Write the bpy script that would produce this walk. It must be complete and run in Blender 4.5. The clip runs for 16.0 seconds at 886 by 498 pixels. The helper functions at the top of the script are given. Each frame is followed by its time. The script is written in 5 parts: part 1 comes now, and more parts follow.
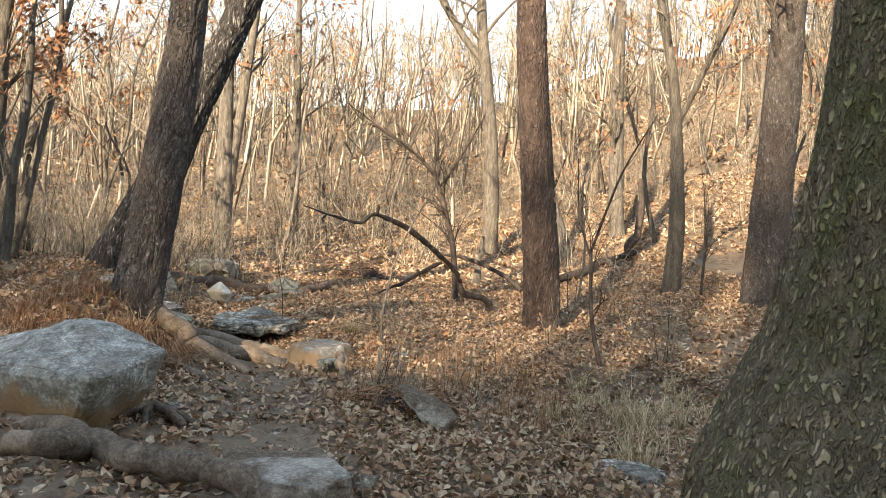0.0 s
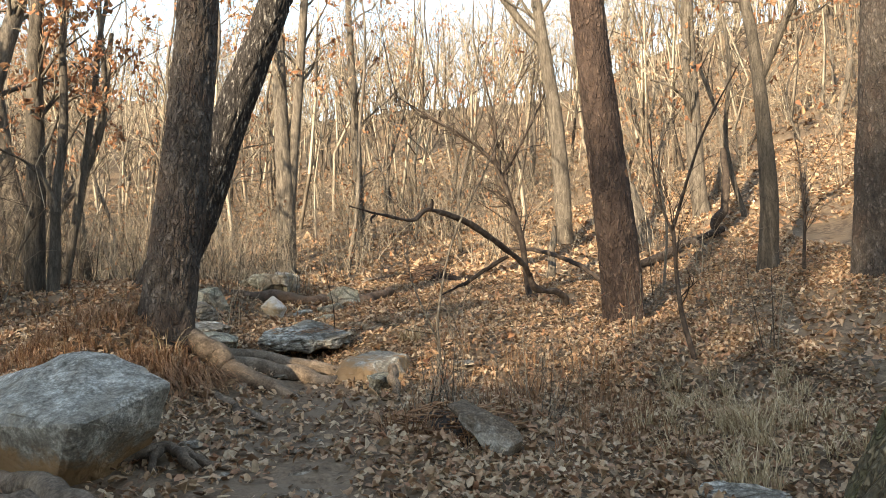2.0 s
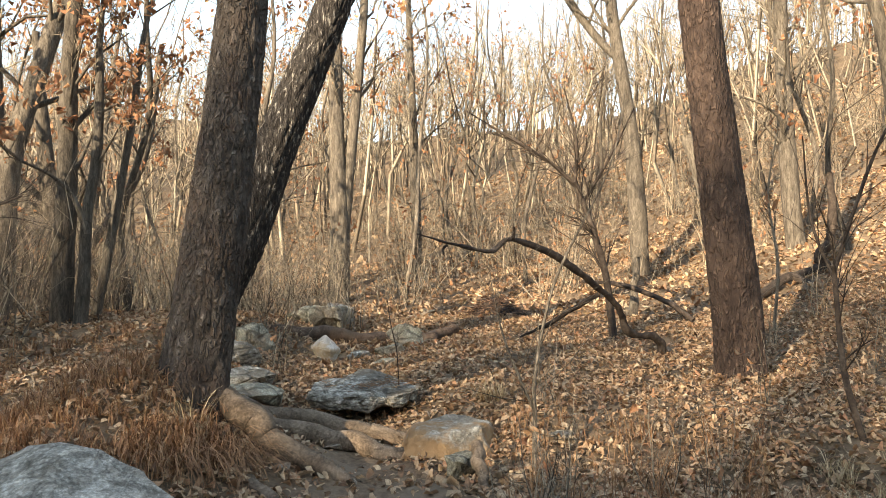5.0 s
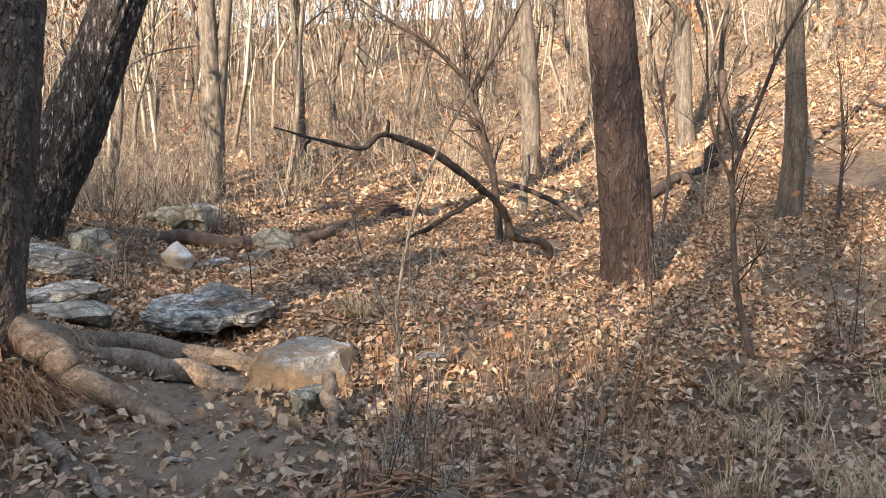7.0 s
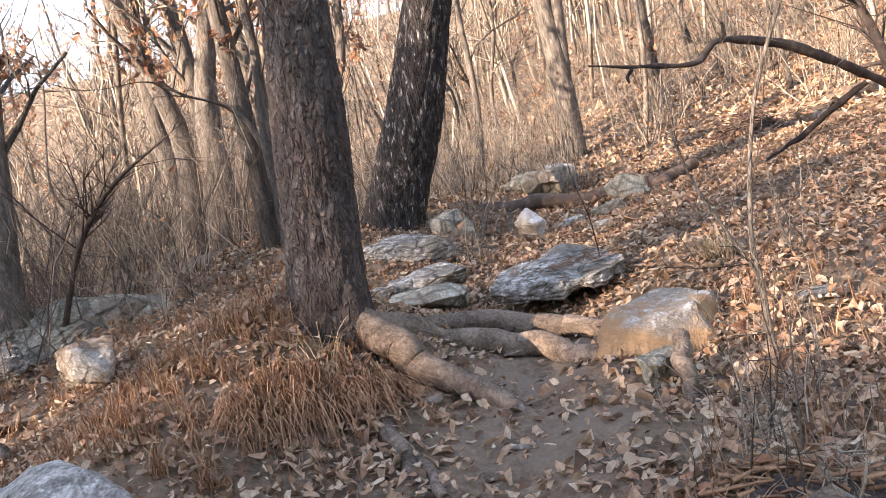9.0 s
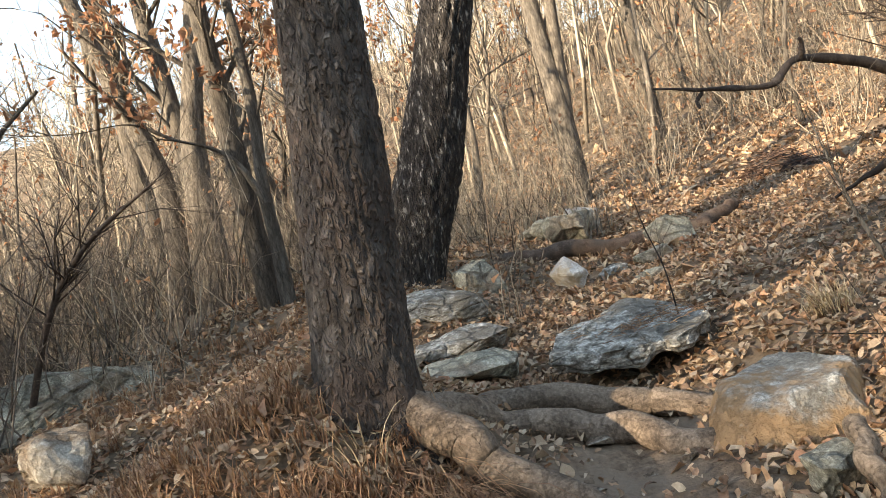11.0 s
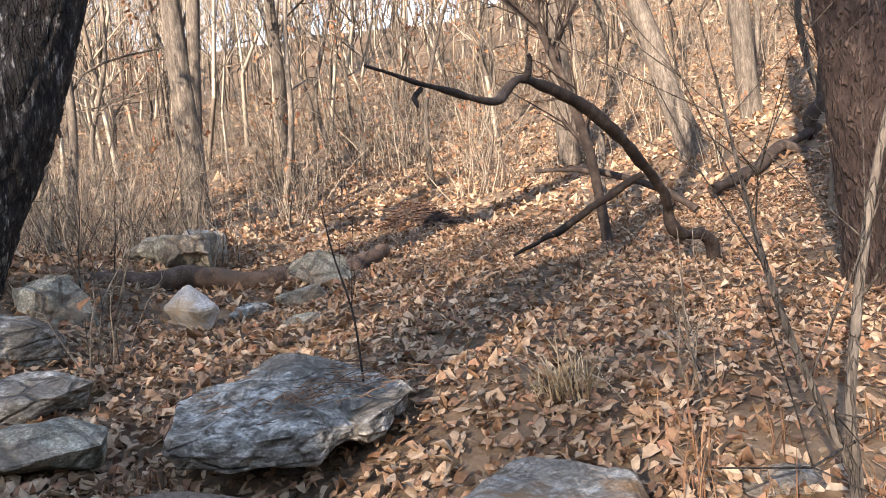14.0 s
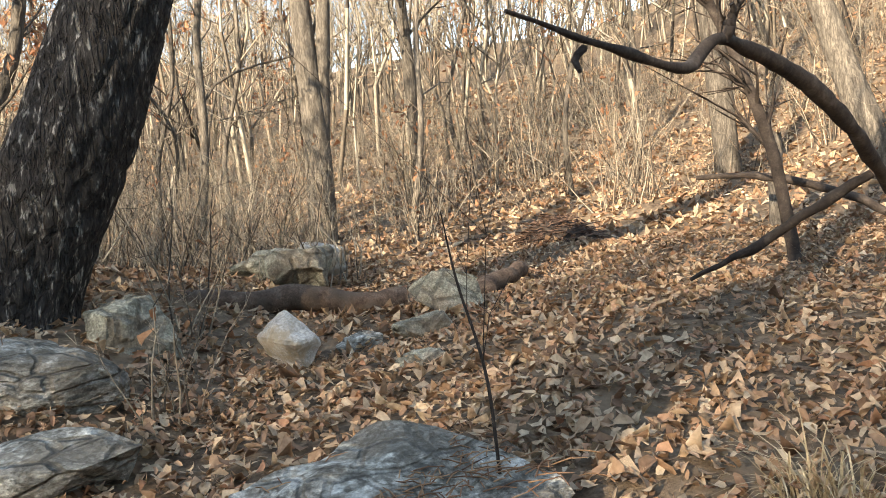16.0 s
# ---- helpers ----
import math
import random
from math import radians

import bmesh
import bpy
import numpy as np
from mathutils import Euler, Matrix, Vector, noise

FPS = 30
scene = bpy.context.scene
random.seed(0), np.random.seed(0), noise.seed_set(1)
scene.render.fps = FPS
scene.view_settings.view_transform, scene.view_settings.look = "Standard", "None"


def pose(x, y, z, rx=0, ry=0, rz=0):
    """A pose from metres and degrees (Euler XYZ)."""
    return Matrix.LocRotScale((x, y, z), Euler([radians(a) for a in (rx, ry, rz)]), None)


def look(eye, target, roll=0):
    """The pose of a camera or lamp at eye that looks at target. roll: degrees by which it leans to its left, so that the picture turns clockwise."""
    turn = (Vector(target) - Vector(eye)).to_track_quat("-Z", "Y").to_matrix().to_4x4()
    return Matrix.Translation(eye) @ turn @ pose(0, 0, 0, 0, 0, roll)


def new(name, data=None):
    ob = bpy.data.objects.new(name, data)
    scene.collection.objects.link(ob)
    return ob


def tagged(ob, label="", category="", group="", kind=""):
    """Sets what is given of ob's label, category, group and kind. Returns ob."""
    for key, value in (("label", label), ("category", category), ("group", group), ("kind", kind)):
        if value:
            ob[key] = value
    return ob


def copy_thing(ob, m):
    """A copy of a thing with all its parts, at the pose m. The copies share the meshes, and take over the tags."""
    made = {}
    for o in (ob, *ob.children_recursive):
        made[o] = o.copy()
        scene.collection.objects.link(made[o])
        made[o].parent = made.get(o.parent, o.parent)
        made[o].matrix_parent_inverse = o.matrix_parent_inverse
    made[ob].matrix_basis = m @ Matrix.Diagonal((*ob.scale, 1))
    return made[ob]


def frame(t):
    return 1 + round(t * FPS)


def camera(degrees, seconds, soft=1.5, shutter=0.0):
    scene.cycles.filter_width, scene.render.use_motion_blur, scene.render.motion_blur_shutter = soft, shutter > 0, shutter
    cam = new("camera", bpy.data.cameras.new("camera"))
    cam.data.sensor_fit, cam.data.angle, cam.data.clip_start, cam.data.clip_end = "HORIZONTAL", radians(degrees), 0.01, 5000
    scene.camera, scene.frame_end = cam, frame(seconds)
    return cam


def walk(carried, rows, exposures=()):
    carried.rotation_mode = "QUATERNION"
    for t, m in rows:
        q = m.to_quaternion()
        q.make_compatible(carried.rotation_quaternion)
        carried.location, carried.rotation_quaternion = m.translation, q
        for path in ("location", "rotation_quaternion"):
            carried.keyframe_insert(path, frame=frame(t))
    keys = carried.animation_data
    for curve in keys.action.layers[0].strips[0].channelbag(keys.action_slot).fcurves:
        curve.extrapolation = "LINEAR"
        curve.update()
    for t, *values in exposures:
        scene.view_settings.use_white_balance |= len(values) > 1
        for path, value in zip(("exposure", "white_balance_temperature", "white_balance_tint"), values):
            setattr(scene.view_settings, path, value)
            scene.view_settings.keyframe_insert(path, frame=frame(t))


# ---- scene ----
cam = camera(58.3, 16.0, soft=0.9)
METRES, EYE, TILT, LEAN, TURN = 10.5, 1.35, 1.5, -3.0, 0.0
ROWS = [
    (0.0, 0.0, 0.0, 0.0, -0.0, 0.0, -0.0),
    (0.5, 0.0196, 0.0338, -0.0054, 0.18, 0.09, 1.89),
    (1.0, 0.0251, 0.0673, -0.0004, 2.37, -0.43, 7.93),
    (1.5, 0.0188, 0.0941, -0.003, 5.05, -0.01, 4.35),
    (2.0, 0.023, 0.1163, -0.008, 5.76, 0.21, 4.81),
    (2.5, 0.0282, 0.1548, 0.0005, 8.87, 1.04, 5.92),
    (3.0, 0.0144, 0.1829, 0.0027, 12.27, 1.41, 8.05),
    (3.5, -0.0013, 0.2124, 0.0054, 12.17, 2.54, 4.48),
    (6.0, -0.0425, 0.3352, 0.0126, 7.2, 1.81, 5.56),
    (6.5, -0.0239, 0.3624, 0.0079, 5.22, -0.13, 5.97),
    (7.0, -0.0158, 0.3923, 0.0158, 1.95, -5.86, 3.25),
    (7.5, -0.0162, 0.4154, 0.0155, 1.74, -6.52, 4.17),
    (8.0, 0.007, 0.4395, 0.0123, 11.19, -5.64, 7.99),
    (8.5, 0.0166, 0.4588, 0.0106, 20.49, -6.29, 13.48),
    (9.0, 0.0075, 0.4693, 0.0034, 28.92, -4.85, 16.71),
    (11.5, -0.1085, 0.5747, 0.0163, 27.23, -0.58, 18.03),
    (12.0, -0.1248, 0.5992, 0.0098, 26.65, 0.49, 17.45),
    (12.5, -0.1494, 0.6295, 0.0089, 18.74, -1.72, 12.8),
    (13.0, -0.1594, 0.6598, 0.0052, 9.17, -3.93, 10.88),
    (13.5, -0.1656, 0.6983, -0.0016, 3.95, -4.52, 9.98),
    (14.0, -0.1805, 0.7325, -0.0025, -0.96, -5.11, 8.32),
    (14.5, -0.1851, 0.7628, -0.0091, -1.61, -4.65, 7.79),
    (15.0, -0.1874, 0.8027, -0.0128, 1.12, -4.02, 7.47),
    (15.5, -0.1991, 0.8405, -0.0143, 6.68, -2.95, 7.62),
    (16.0, -0.195, 0.8656, -0.0079, 8.62, -2.72, 8.34),
]
# stops, kelvin and tint of the picture on the way
EXPOSURES = [(0.0, 2.58, 8500, 11), (2.5, 2.33, 8800, 10), (6.2, 2.43, 9050, 12), (7.0, 2.63, 7950, 17), (8.5, 3.0, 8050, 32), (9.0, 3.0, 7850, 25), (11.4, 2.55, 8450, 11), (12.5, 2.65, 8250, 10), (13.0, 2.7, 7800, 16), (13.6, 2.5, 7500, 21), (14.4, 2.47, 7500, 18), (15.2, 2.52, 7900, 9), (16.0, 2.45, 8000, 9)]
walk(cam, [(t, pose(0, 0, EYE, TILT, LEAN, TURN) @ pose(METRES * x, METRES * y, METRES * z, 90 + pitch, roll, yaw)) for t, x, y, z, yaw, pitch, roll in ROWS], EXPOSURES)


# ---- light ----
SUN_ELEV, SUN_AZ = 20.0, 205.0   # degrees; azimuth clockwise from +y: where the sun stands
world = bpy.data.worlds.new("world")
scene.world = world
world.use_nodes = True
wn = world.node_tree
sky = wn.nodes.new("ShaderNodeTexSky")
sky.sky_type = "NISHITA"
sky.sun_disc = False
sky.sun_elevation = radians(SUN_ELEV)
sky.sun_rotation = radians(SUN_AZ)
sky.air_density, sky.dust_density, sky.ozone_density = 1.0, 0.3, 1.2
back = wn.nodes["Background"]
back.inputs["Strength"].default_value = 0.115
wn.links.new(sky.outputs["Color"], back.inputs["Color"])
sun_data = bpy.data.lights.new("sun", "SUN")
sun_data.energy, sun_data.angle, sun_data.color = 2.9, radians(0.5), (1.0, 0.955, 0.88)
sun = new("sun", sun_data)
to_sun = Vector((math.sin(radians(SUN_AZ)) * math.cos(radians(SUN_ELEV)), math.cos(radians(SUN_AZ)) * math.cos(radians(SUN_ELEV)), math.sin(radians(SUN_ELEV))))
sun.matrix_world = look(to_sun * 60, (0, 0, 0))


# ---- materials ----
def links(mat):
    mat.use_nodes = True
    t = mat.node_tree
    return t, t.nodes["Principled BSDF"]


def node(t, kind, **sockets):
    n = t.nodes.new(kind)
    for key, value in sockets.items():
        n.inputs[key.replace("_", " ")].default_value = value
    return n


def ramp(t, stops):
    n = t.nodes.new("ShaderNodeValToRGB")
    e = n.color_ramp.elements
    while len(e) < len(stops):
        e.new(0.5)
    for k, (pos, col) in zip(e, stops):
        k.position, k.color = pos, (*col, 1)
    return n


def mixed(t, a, b, factor, mode="MIX"):
    n = t.nodes.new("ShaderNodeMix")
    n.data_type, n.blend_type = "RGBA", mode
    for socket, value in ((n.inputs[0], factor), (n.inputs[6], a), (n.inputs[7], b)):
        if hasattr(value, "links") or hasattr(value, "is_output"):
            t.links.new(value, socket)
        elif isinstance(value, (int, float)):
            socket.default_value = value
        else:
            socket.default_value = (*value, 1)
    return n.outputs[2]


def grainy(name, stops, scale=8.0, stretch=(1, 1, 1), rough=0.9, relief=0.4, reach=0.02, fine=60.0, patches=None, patch_scale=1.2, cracks=0.0, crack_scale=14.0, vary=0.25, crack_colour=(0.03, 0.025, 0.02), crack_mix=0.45, veins=0.0, vein_scale=3.0, crack_width=0.09, crack_gaps=None):
    """A rough natural surface: grain at two scales, patches of another colour, cracks, relief."""
    mat = bpy.data.materials.new(name)
    t, p = links(mat)
    co = t.nodes.new("ShaderNodeTexCoord")
    mp = node(t, "ShaderNodeMapping")
    mp.inputs["Scale"].default_value = stretch
    t.links.new(co.outputs["Object"], mp.inputs["Vector"])
    n1 = node(t, "ShaderNodeTexNoise", Scale=scale, Detail=7.0, Roughness=0.62)
    n2 = node(t, "ShaderNodeTexNoise", Scale=fine, Detail=4.0, Roughness=0.6)
    for n in (n1, n2):
        t.links.new(mp.outputs["Vector"], n.inputs["Vector"])
    r = ramp(t, stops)
    t.links.new(n1.outputs["Fac"], r.inputs["Fac"])
    colour = r.outputs["Color"]
    fine_r = ramp(t, [(0.3, (0.62, 0.62, 0.62)), (0.7, (1.25, 1.25, 1.25))])
    t.links.new(n2.outputs["Fac"], fine_r.inputs["Fac"])
    colour = mixed(t, colour, fine_r.outputs["Color"], 0.8, "MULTIPLY")
    if patches:
        n3 = node(t, "ShaderNodeTexNoise", Scale=patch_scale, Detail=5.0, Roughness=0.65)
        t.links.new(co.outputs["Object"], n3.inputs["Vector"])
        r3 = ramp(t, [(0.47, (0, 0, 0)), (0.6, (1, 1, 1))])
        t.links.new(n3.outputs["Fac"], r3.inputs["Fac"])
        colour = mixed(t, colour, patches, r3.outputs["Color"])
        colour = mixed(t, colour, fine_r.outputs["Color"], 0.35, "MULTIPLY")
    height = mixed(t, n1.outputs["Color"], n2.outputs["Color"], 0.4)
    if cracks:
        v = node(t, "ShaderNodeTexVoronoi", Scale=crack_scale)
        v.feature = "DISTANCE_TO_EDGE"
        warp = node(t, "ShaderNodeTexNoise", Scale=crack_scale * 0.6, Detail=3.0)
        t.links.new(mp.outputs["Vector"], warp.inputs["Vector"])
        warped = mixed(t, mp.outputs["Vector"], warp.outputs["Color"], 2.6 / crack_scale if crack_scale > 12 else 0.12)
        t.links.new(warped, v.inputs["Vector"])
        rc = ramp(t, [(0.0, (0, 0, 0)), (crack_width * 0.4, (0.1, 0.1, 0.1)), (crack_width, (1, 1, 1))])
        t.links.new(v.outputs["Distance"], rc.inputs["Fac"])
        share = crack_mix
        if crack_gaps:
            ng = node(t, "ShaderNodeTexNoise", Scale=crack_gaps, Detail=3.0)
            t.links.new(mp.outputs["Vector"], ng.inputs["Vector"])
            rg = ramp(t, [(0.46, (0, 0, 0)), (0.62, (crack_mix,) * 3)])
            t.links.new(ng.outputs["Fac"], rg.inputs["Fac"])
            share = rg.outputs["Color"]
        colour = mixed(t, colour, mixed(t, crack_colour, colour, rc.outputs["Color"]), share)
        height = mixed(t, height, rc.outputs["Color"], cracks)
    if veins:
        nv = node(t, "ShaderNodeTexNoise", Scale=vein_scale, Detail=8.0, Roughness=0.7, Distortion=0.6)
        t.links.new(mp.outputs["Vector"], nv.inputs["Vector"])
        rv2 = ramp(t, [(0.47, (1, 1, 1)), (0.5, (0, 0, 0)), (0.51, (0, 0, 0)), (0.54, (1, 1, 1))])
        t.links.new(nv.outputs["Fac"], rv2.inputs["Fac"])
        colour = mixed(t, colour, mixed(t, crack_colour, colour, rv2.outputs["Color"]), veins)
        height = mixed(t, height, rv2.outputs["Color"], 0.4 * veins)
        nl = node(t, "ShaderNodeTexNoise", Scale=vein_scale * 6, Detail=6.0, Roughness=0.75)
        t.links.new(co.outputs["Object"], nl.inputs["Vector"])
        rl = ramp(t, [(0.45, (0.72, 0.7, 0.67)), (0.62, (1.3, 1.3, 1.28))])
        t.links.new(nl.outputs["Fac"], rl.inputs["Fac"])
        colour = mixed(t, colour, rl.outputs["Color"], 0.7, "MULTIPLY")
    if vary:
        info = t.nodes.new("ShaderNodeObjectInfo")
        rv = ramp(t, [(0.0, (1 - vary,) * 3), (1.0, (1 + vary,) * 3)])
        t.links.new(info.outputs["Random"], rv.inputs["Fac"])
        colour = mixed(t, colour, rv.outputs["Color"], 1.0, "MULTIPLY")
    bump_node = node(t, "ShaderNodeBump", Strength=relief, Distance=reach)
    t.links.new(height, bump_node.inputs["Height"])
    t.links.new(bump_node.outputs["Normal"], p.inputs["Normal"])
    t.links.new(colour, p.inputs["Base Color"])
    p.inputs["Roughness"].default_value = rough
    p.inputs["Specular IOR Level"].default_value = 0.25
    return mat


def boulder_material(name, low=0.66):
    """The lichened rock, ochre with earth on its lower flanks."""
    mat = grainy(name, [(0.3, (0.2, 0.18, 0.15)), (0.48, (0.38, 0.355, 0.31)), (0.64, (0.58, 0.555, 0.5))], scale=9, relief=1.0, reach=0.05, fine=45, patches=(0.29, 0.26, 0.215), patch_scale=3.0, veins=0.2, vein_scale=7.0, vary=0)
    t = mat.node_tree
    p = t.nodes["Principled BSDF"]
    old = p.inputs["Base Color"].links[0].from_socket
    co = t.nodes.new("ShaderNodeTexCoord")
    sep = t.nodes.new("ShaderNodeSeparateXYZ")
    t.links.new(co.outputs["Object"], sep.inputs[0])
    n = node(t, "ShaderNodeTexNoise", Scale=2.2, Detail=6.0, Roughness=0.65)
    t.links.new(co.outputs["Object"], n.inputs["Vector"])
    add = t.nodes.new("ShaderNodeMath")
    add.operation = "MULTIPLY_ADD"
    add.inputs[1].default_value = 0.95
    t.links.new(n.outputs["Fac"], add.inputs[0])
    t.links.new(sep.outputs["Z"], add.inputs[2])
    r = ramp(t, [(low, (1, 1, 1)), (low + 0.14, (0, 0, 0))])
    t.links.new(add.outputs[0], r.inputs["Fac"])
    t.links.new(mixed(t, old, (0.36, 0.22, 0.115), r.outputs["Color"]), p.inputs["Base Color"])
    return mat


def leafy(name, stops, rough=0.75, through_light=0.15):
    """Leaves or stalks, each island of its own shade."""
    mat = bpy.data.materials.new(name)
    t, p = links(mat)
    geo = t.nodes.new("ShaderNodeNewGeometry")
    r = ramp(t, stops)
    t.links.new(geo.outputs["Random Per Island"], r.inputs["Fac"])
    co = t.nodes.new("ShaderNodeTexCoord")
    n = node(t, "ShaderNodeTexNoise", Scale=35.0, Detail=4.0)
    t.links.new(co.outputs["Object"], n.inputs["Vector"])
    rn = ramp(t, [(0.3, (0.65, 0.62, 0.6)), (0.7, (1.2, 1.2, 1.2))])
    t.links.new(n.outputs["Fac"], rn.inputs["Fac"])
    colour = mixed(t, r.outputs["Color"], rn.outputs["Color"], 0.85, "MULTIPLY")
    t.links.new(colour, p.inputs["Base Color"])
    p.inputs["Roughness"].default_value = rough
    p.inputs["Specular IOR Level"].default_value = 0.3
    if through_light:
        tr = t.nodes.new("ShaderNodeBsdfTranslucent")
        t.links.new(colour, tr.inputs["Color"])
        mx = t.nodes.new("ShaderNodeMixShader")
        mx.inputs[0].default_value = through_light
        t.links.new(p.outputs["BSDF"], mx.inputs[1])
        t.links.new(tr.outputs["BSDF"], mx.inputs[2])
        t.links.new(mx.outputs["Shader"], t.nodes["Material Output"].inputs["Surface"])
    return mat


SOIL = grainy("forest_humus", [(0.3, (0.07, 0.045, 0.03)), (0.52, (0.16, 0.11, 0.07)), (0.7, (0.3, 0.215, 0.145))], scale=9, relief=0.9, reach=0.04, fine=30, patches=(0.2, 0.14, 0.09), patch_scale=1.1, vary=0)
PATH_SOIL = grainy("trodden_earth", [(0.3, (0.1, 0.064, 0.041)), (0.52, (0.2, 0.136, 0.088)), (0.72, (0.3, 0.215, 0.145))], scale=7, relief=1.0, reach=0.05, fine=34, patches=(0.2, 0.145, 0.1), patch_scale=0.9, vary=0)
BARK_OAK = grainy("oak_bark", [(0.34, (0.06, 0.048, 0.04)), (0.5, (0.13, 0.105, 0.088)), (0.68, (0.25, 0.212, 0.183))], scale=13, stretch=(1, 1, 0.5), relief=1.0, reach=0.05, cracks=0.6, crack_scale=22, crack_mix=0.62, crack_width=0.3, crack_colour=(0.03, 0.024, 0.02), patches=(0.12, 0.085, 0.068), patch_scale=2.2, vary=0.05)
BARK_DARK = grainy("dark_furrowed_bark", [(0.36, (0.022, 0.018, 0.016)), (0.54, (0.055, 0.047, 0.041)), (0.58, (0.1, 0.087, 0.077)), (0.64, (0.35, 0.32, 0.28))], scale=15, stretch=(1.4, 1.4, 0.32), relief=1.0, reach=0.06, cracks=0.5, crack_scale=13, crack_mix=0.5, crack_width=0.14, crack_colour=(0.02, 0.016, 0.014), vary=0.05)
BARK_PINE = grainy("red_pine_bark", [(0.3, (0.05, 0.033, 0.026)), (0.5, (0.115, 0.075, 0.058)), (0.72, (0.21, 0.142, 0.108))], scale=10, stretch=(1, 1, 0.4), relief=1.0, reach=0.05, cracks=0.6, crack_scale=18, crack_mix=0.6, crack_width=0.32, crack_colour=(0.028, 0.019, 0.016), vary=0.05)
BARK_MOSS = grainy("mossy_bark", [(0.32, (0.11, 0.082, 0.048)), (0.5, (0.215, 0.166, 0.1)), (0.68, (0.33, 0.26, 0.17))], scale=9, stretch=(1, 1, 0.55), relief=1.0, reach=0.06, fine=55, cracks=0.6, crack_scale=27, crack_mix=0.6, crack_width=0.26, crack_colour=(0.022, 0.018, 0.01), patches=(0.15, 0.142, 0.062), patch_scale=2.6, vary=0.05)
BARK_GREY = grainy("grey_bark", [(0.3, (0.061, 0.05, 0.04)), (0.5, (0.144, 0.119, 0.094)), (0.72, (0.245, 0.205, 0.162))], scale=7, stretch=(2, 2, 0.4), relief=0.9, reach=0.03, cracks=0.4, crack_scale=16, vary=0.28)
BARK_ROOT = grainy("worn_root", [(0.3, (0.093, 0.068, 0.048)), (0.52, (0.183, 0.136, 0.1)), (0.74, (0.272, 0.212, 0.162))], scale=7, relief=0.9, reach=0.03, fine=50, patches=(0.28, 0.21, 0.155), patch_scale=2.0, veins=0.3, vein_scale=8, vary=0.1, crack_colour=(0.07, 0.05, 0.035))
DEADWOOD = grainy("dead_wood", [(0.3, (0.03, 0.022, 0.018)), (0.55, (0.065, 0.048, 0.038)), (0.78, (0.14, 0.11, 0.09))], scale=9, stretch=(1, 1, 1), relief=0.8, reach=0.02, vary=0.15)
LOGWOOD = grainy("weathered_log", [(0.3, (0.07, 0.045, 0.032)), (0.52, (0.16, 0.105, 0.075)), (0.74, (0.27, 0.2, 0.15))], scale=12, relief=1.0, reach=0.03, fine=70, patches=(0.1, 0.075, 0.058), patch_scale=3.0, vary=0.1)
TWIG = grainy("twig_bark", [(0.3, (0.1, 0.078, 0.056)), (0.55, (0.21, 0.165, 0.12)), (0.75, (0.32, 0.26, 0.195))], scale=3, relief=0.2, vary=0.4)
ROCK = grainy("lichened_rock", [(0.33, (0.11, 0.094, 0.076)), (0.46, (0.29, 0.264, 0.222)), (0.54, (0.53, 0.495, 0.43)), (0.66, (0.72, 0.69, 0.63))], scale=11, stretch=(1, 1, 2.2), relief=1.0, reach=0.05, fine=40, patches=(0.22, 0.195, 0.16), patch_scale=3.0, cracks=0.6, crack_scale=4.5, crack_mix=0.5, crack_gaps=3.0, veins=0.15, vein_scale=7.0, vary=0.15, crack_colour=(0.05, 0.043, 0.036))
ROCK_EARTH = boulder_material("earth_stained_rock")
ROCK_FOOT = boulder_material("earth_footed_rock", 0.53)
ROCK_WHITE = grainy("white_quartz", [(0.3, (0.3, 0.275, 0.24)), (0.5, (0.5, 0.48, 0.45)), (0.7, (0.72, 0.71, 0.69))], scale=5, relief=0.7, reach=0.02, patches=(0.4, 0.33, 0.24), patch_scale=3.0, vary=0.1)
ROCK_GREEN = grainy("greenish_rock", [(0.3, (0.2, 0.19, 0.15)), (0.52, (0.36, 0.345, 0.275)), (0.72, (0.52, 0.5, 0.42))], scale=5, relief=0.8, reach=0.04, patches=(0.27, 0.22, 0.165), patch_scale=2.0, cracks=0.5, crack_scale=4, crack_mix=0.5, veins=0.2, vein_scale=5.0, vary=0.15)
ROCK_SOIL = grainy("soil_covered_rock", [(0.3, (0.115, 0.08, 0.054)), (0.52, (0.2, 0.147, 0.102)), (0.72, (0.3, 0.245, 0.188))], scale=4, relief=0.8, reach=0.04, patches=(0.4, 0.36, 0.3), patch_scale=1.7, cracks=0.3, crack_scale=4, crack_mix=0.2, veins=0.2, vein_scale=5.0, vary=0.1, crack_colour=(0.07, 0.05, 0.04))
LITTER = leafy("dry_oak_leaves", [(0.0, (0.13, 0.075, 0.046)), (0.16, (0.28, 0.165, 0.1)), (0.34, (0.42, 0.255, 0.15)), (0.52, (0.47, 0.325, 0.205)), (0.7, (0.57, 0.435, 0.295)), (0.78, (0.4, 0.2, 0.115)), (0.88, (0.46, 0.3, 0.185)), (1.0, (0.62, 0.49, 0.345))])
HANGING = leafy("withered_leaves", [(0.0, (0.22, 0.095, 0.055)), (0.5, (0.36, 0.17, 0.09)), (1.0, (0.5, 0.3, 0.17))], through_light=0.3)
TWIG_MIX = leafy("mixed_twigs", [(0.0, (0.045, 0.034, 0.026)), (0.3, (0.12, 0.096, 0.072)), (0.55, (0.25, 0.208, 0.156)), (0.85, (0.43, 0.368, 0.28)), (1.0, (0.29, 0.2, 0.135))], rough=0.9, through_light=0)
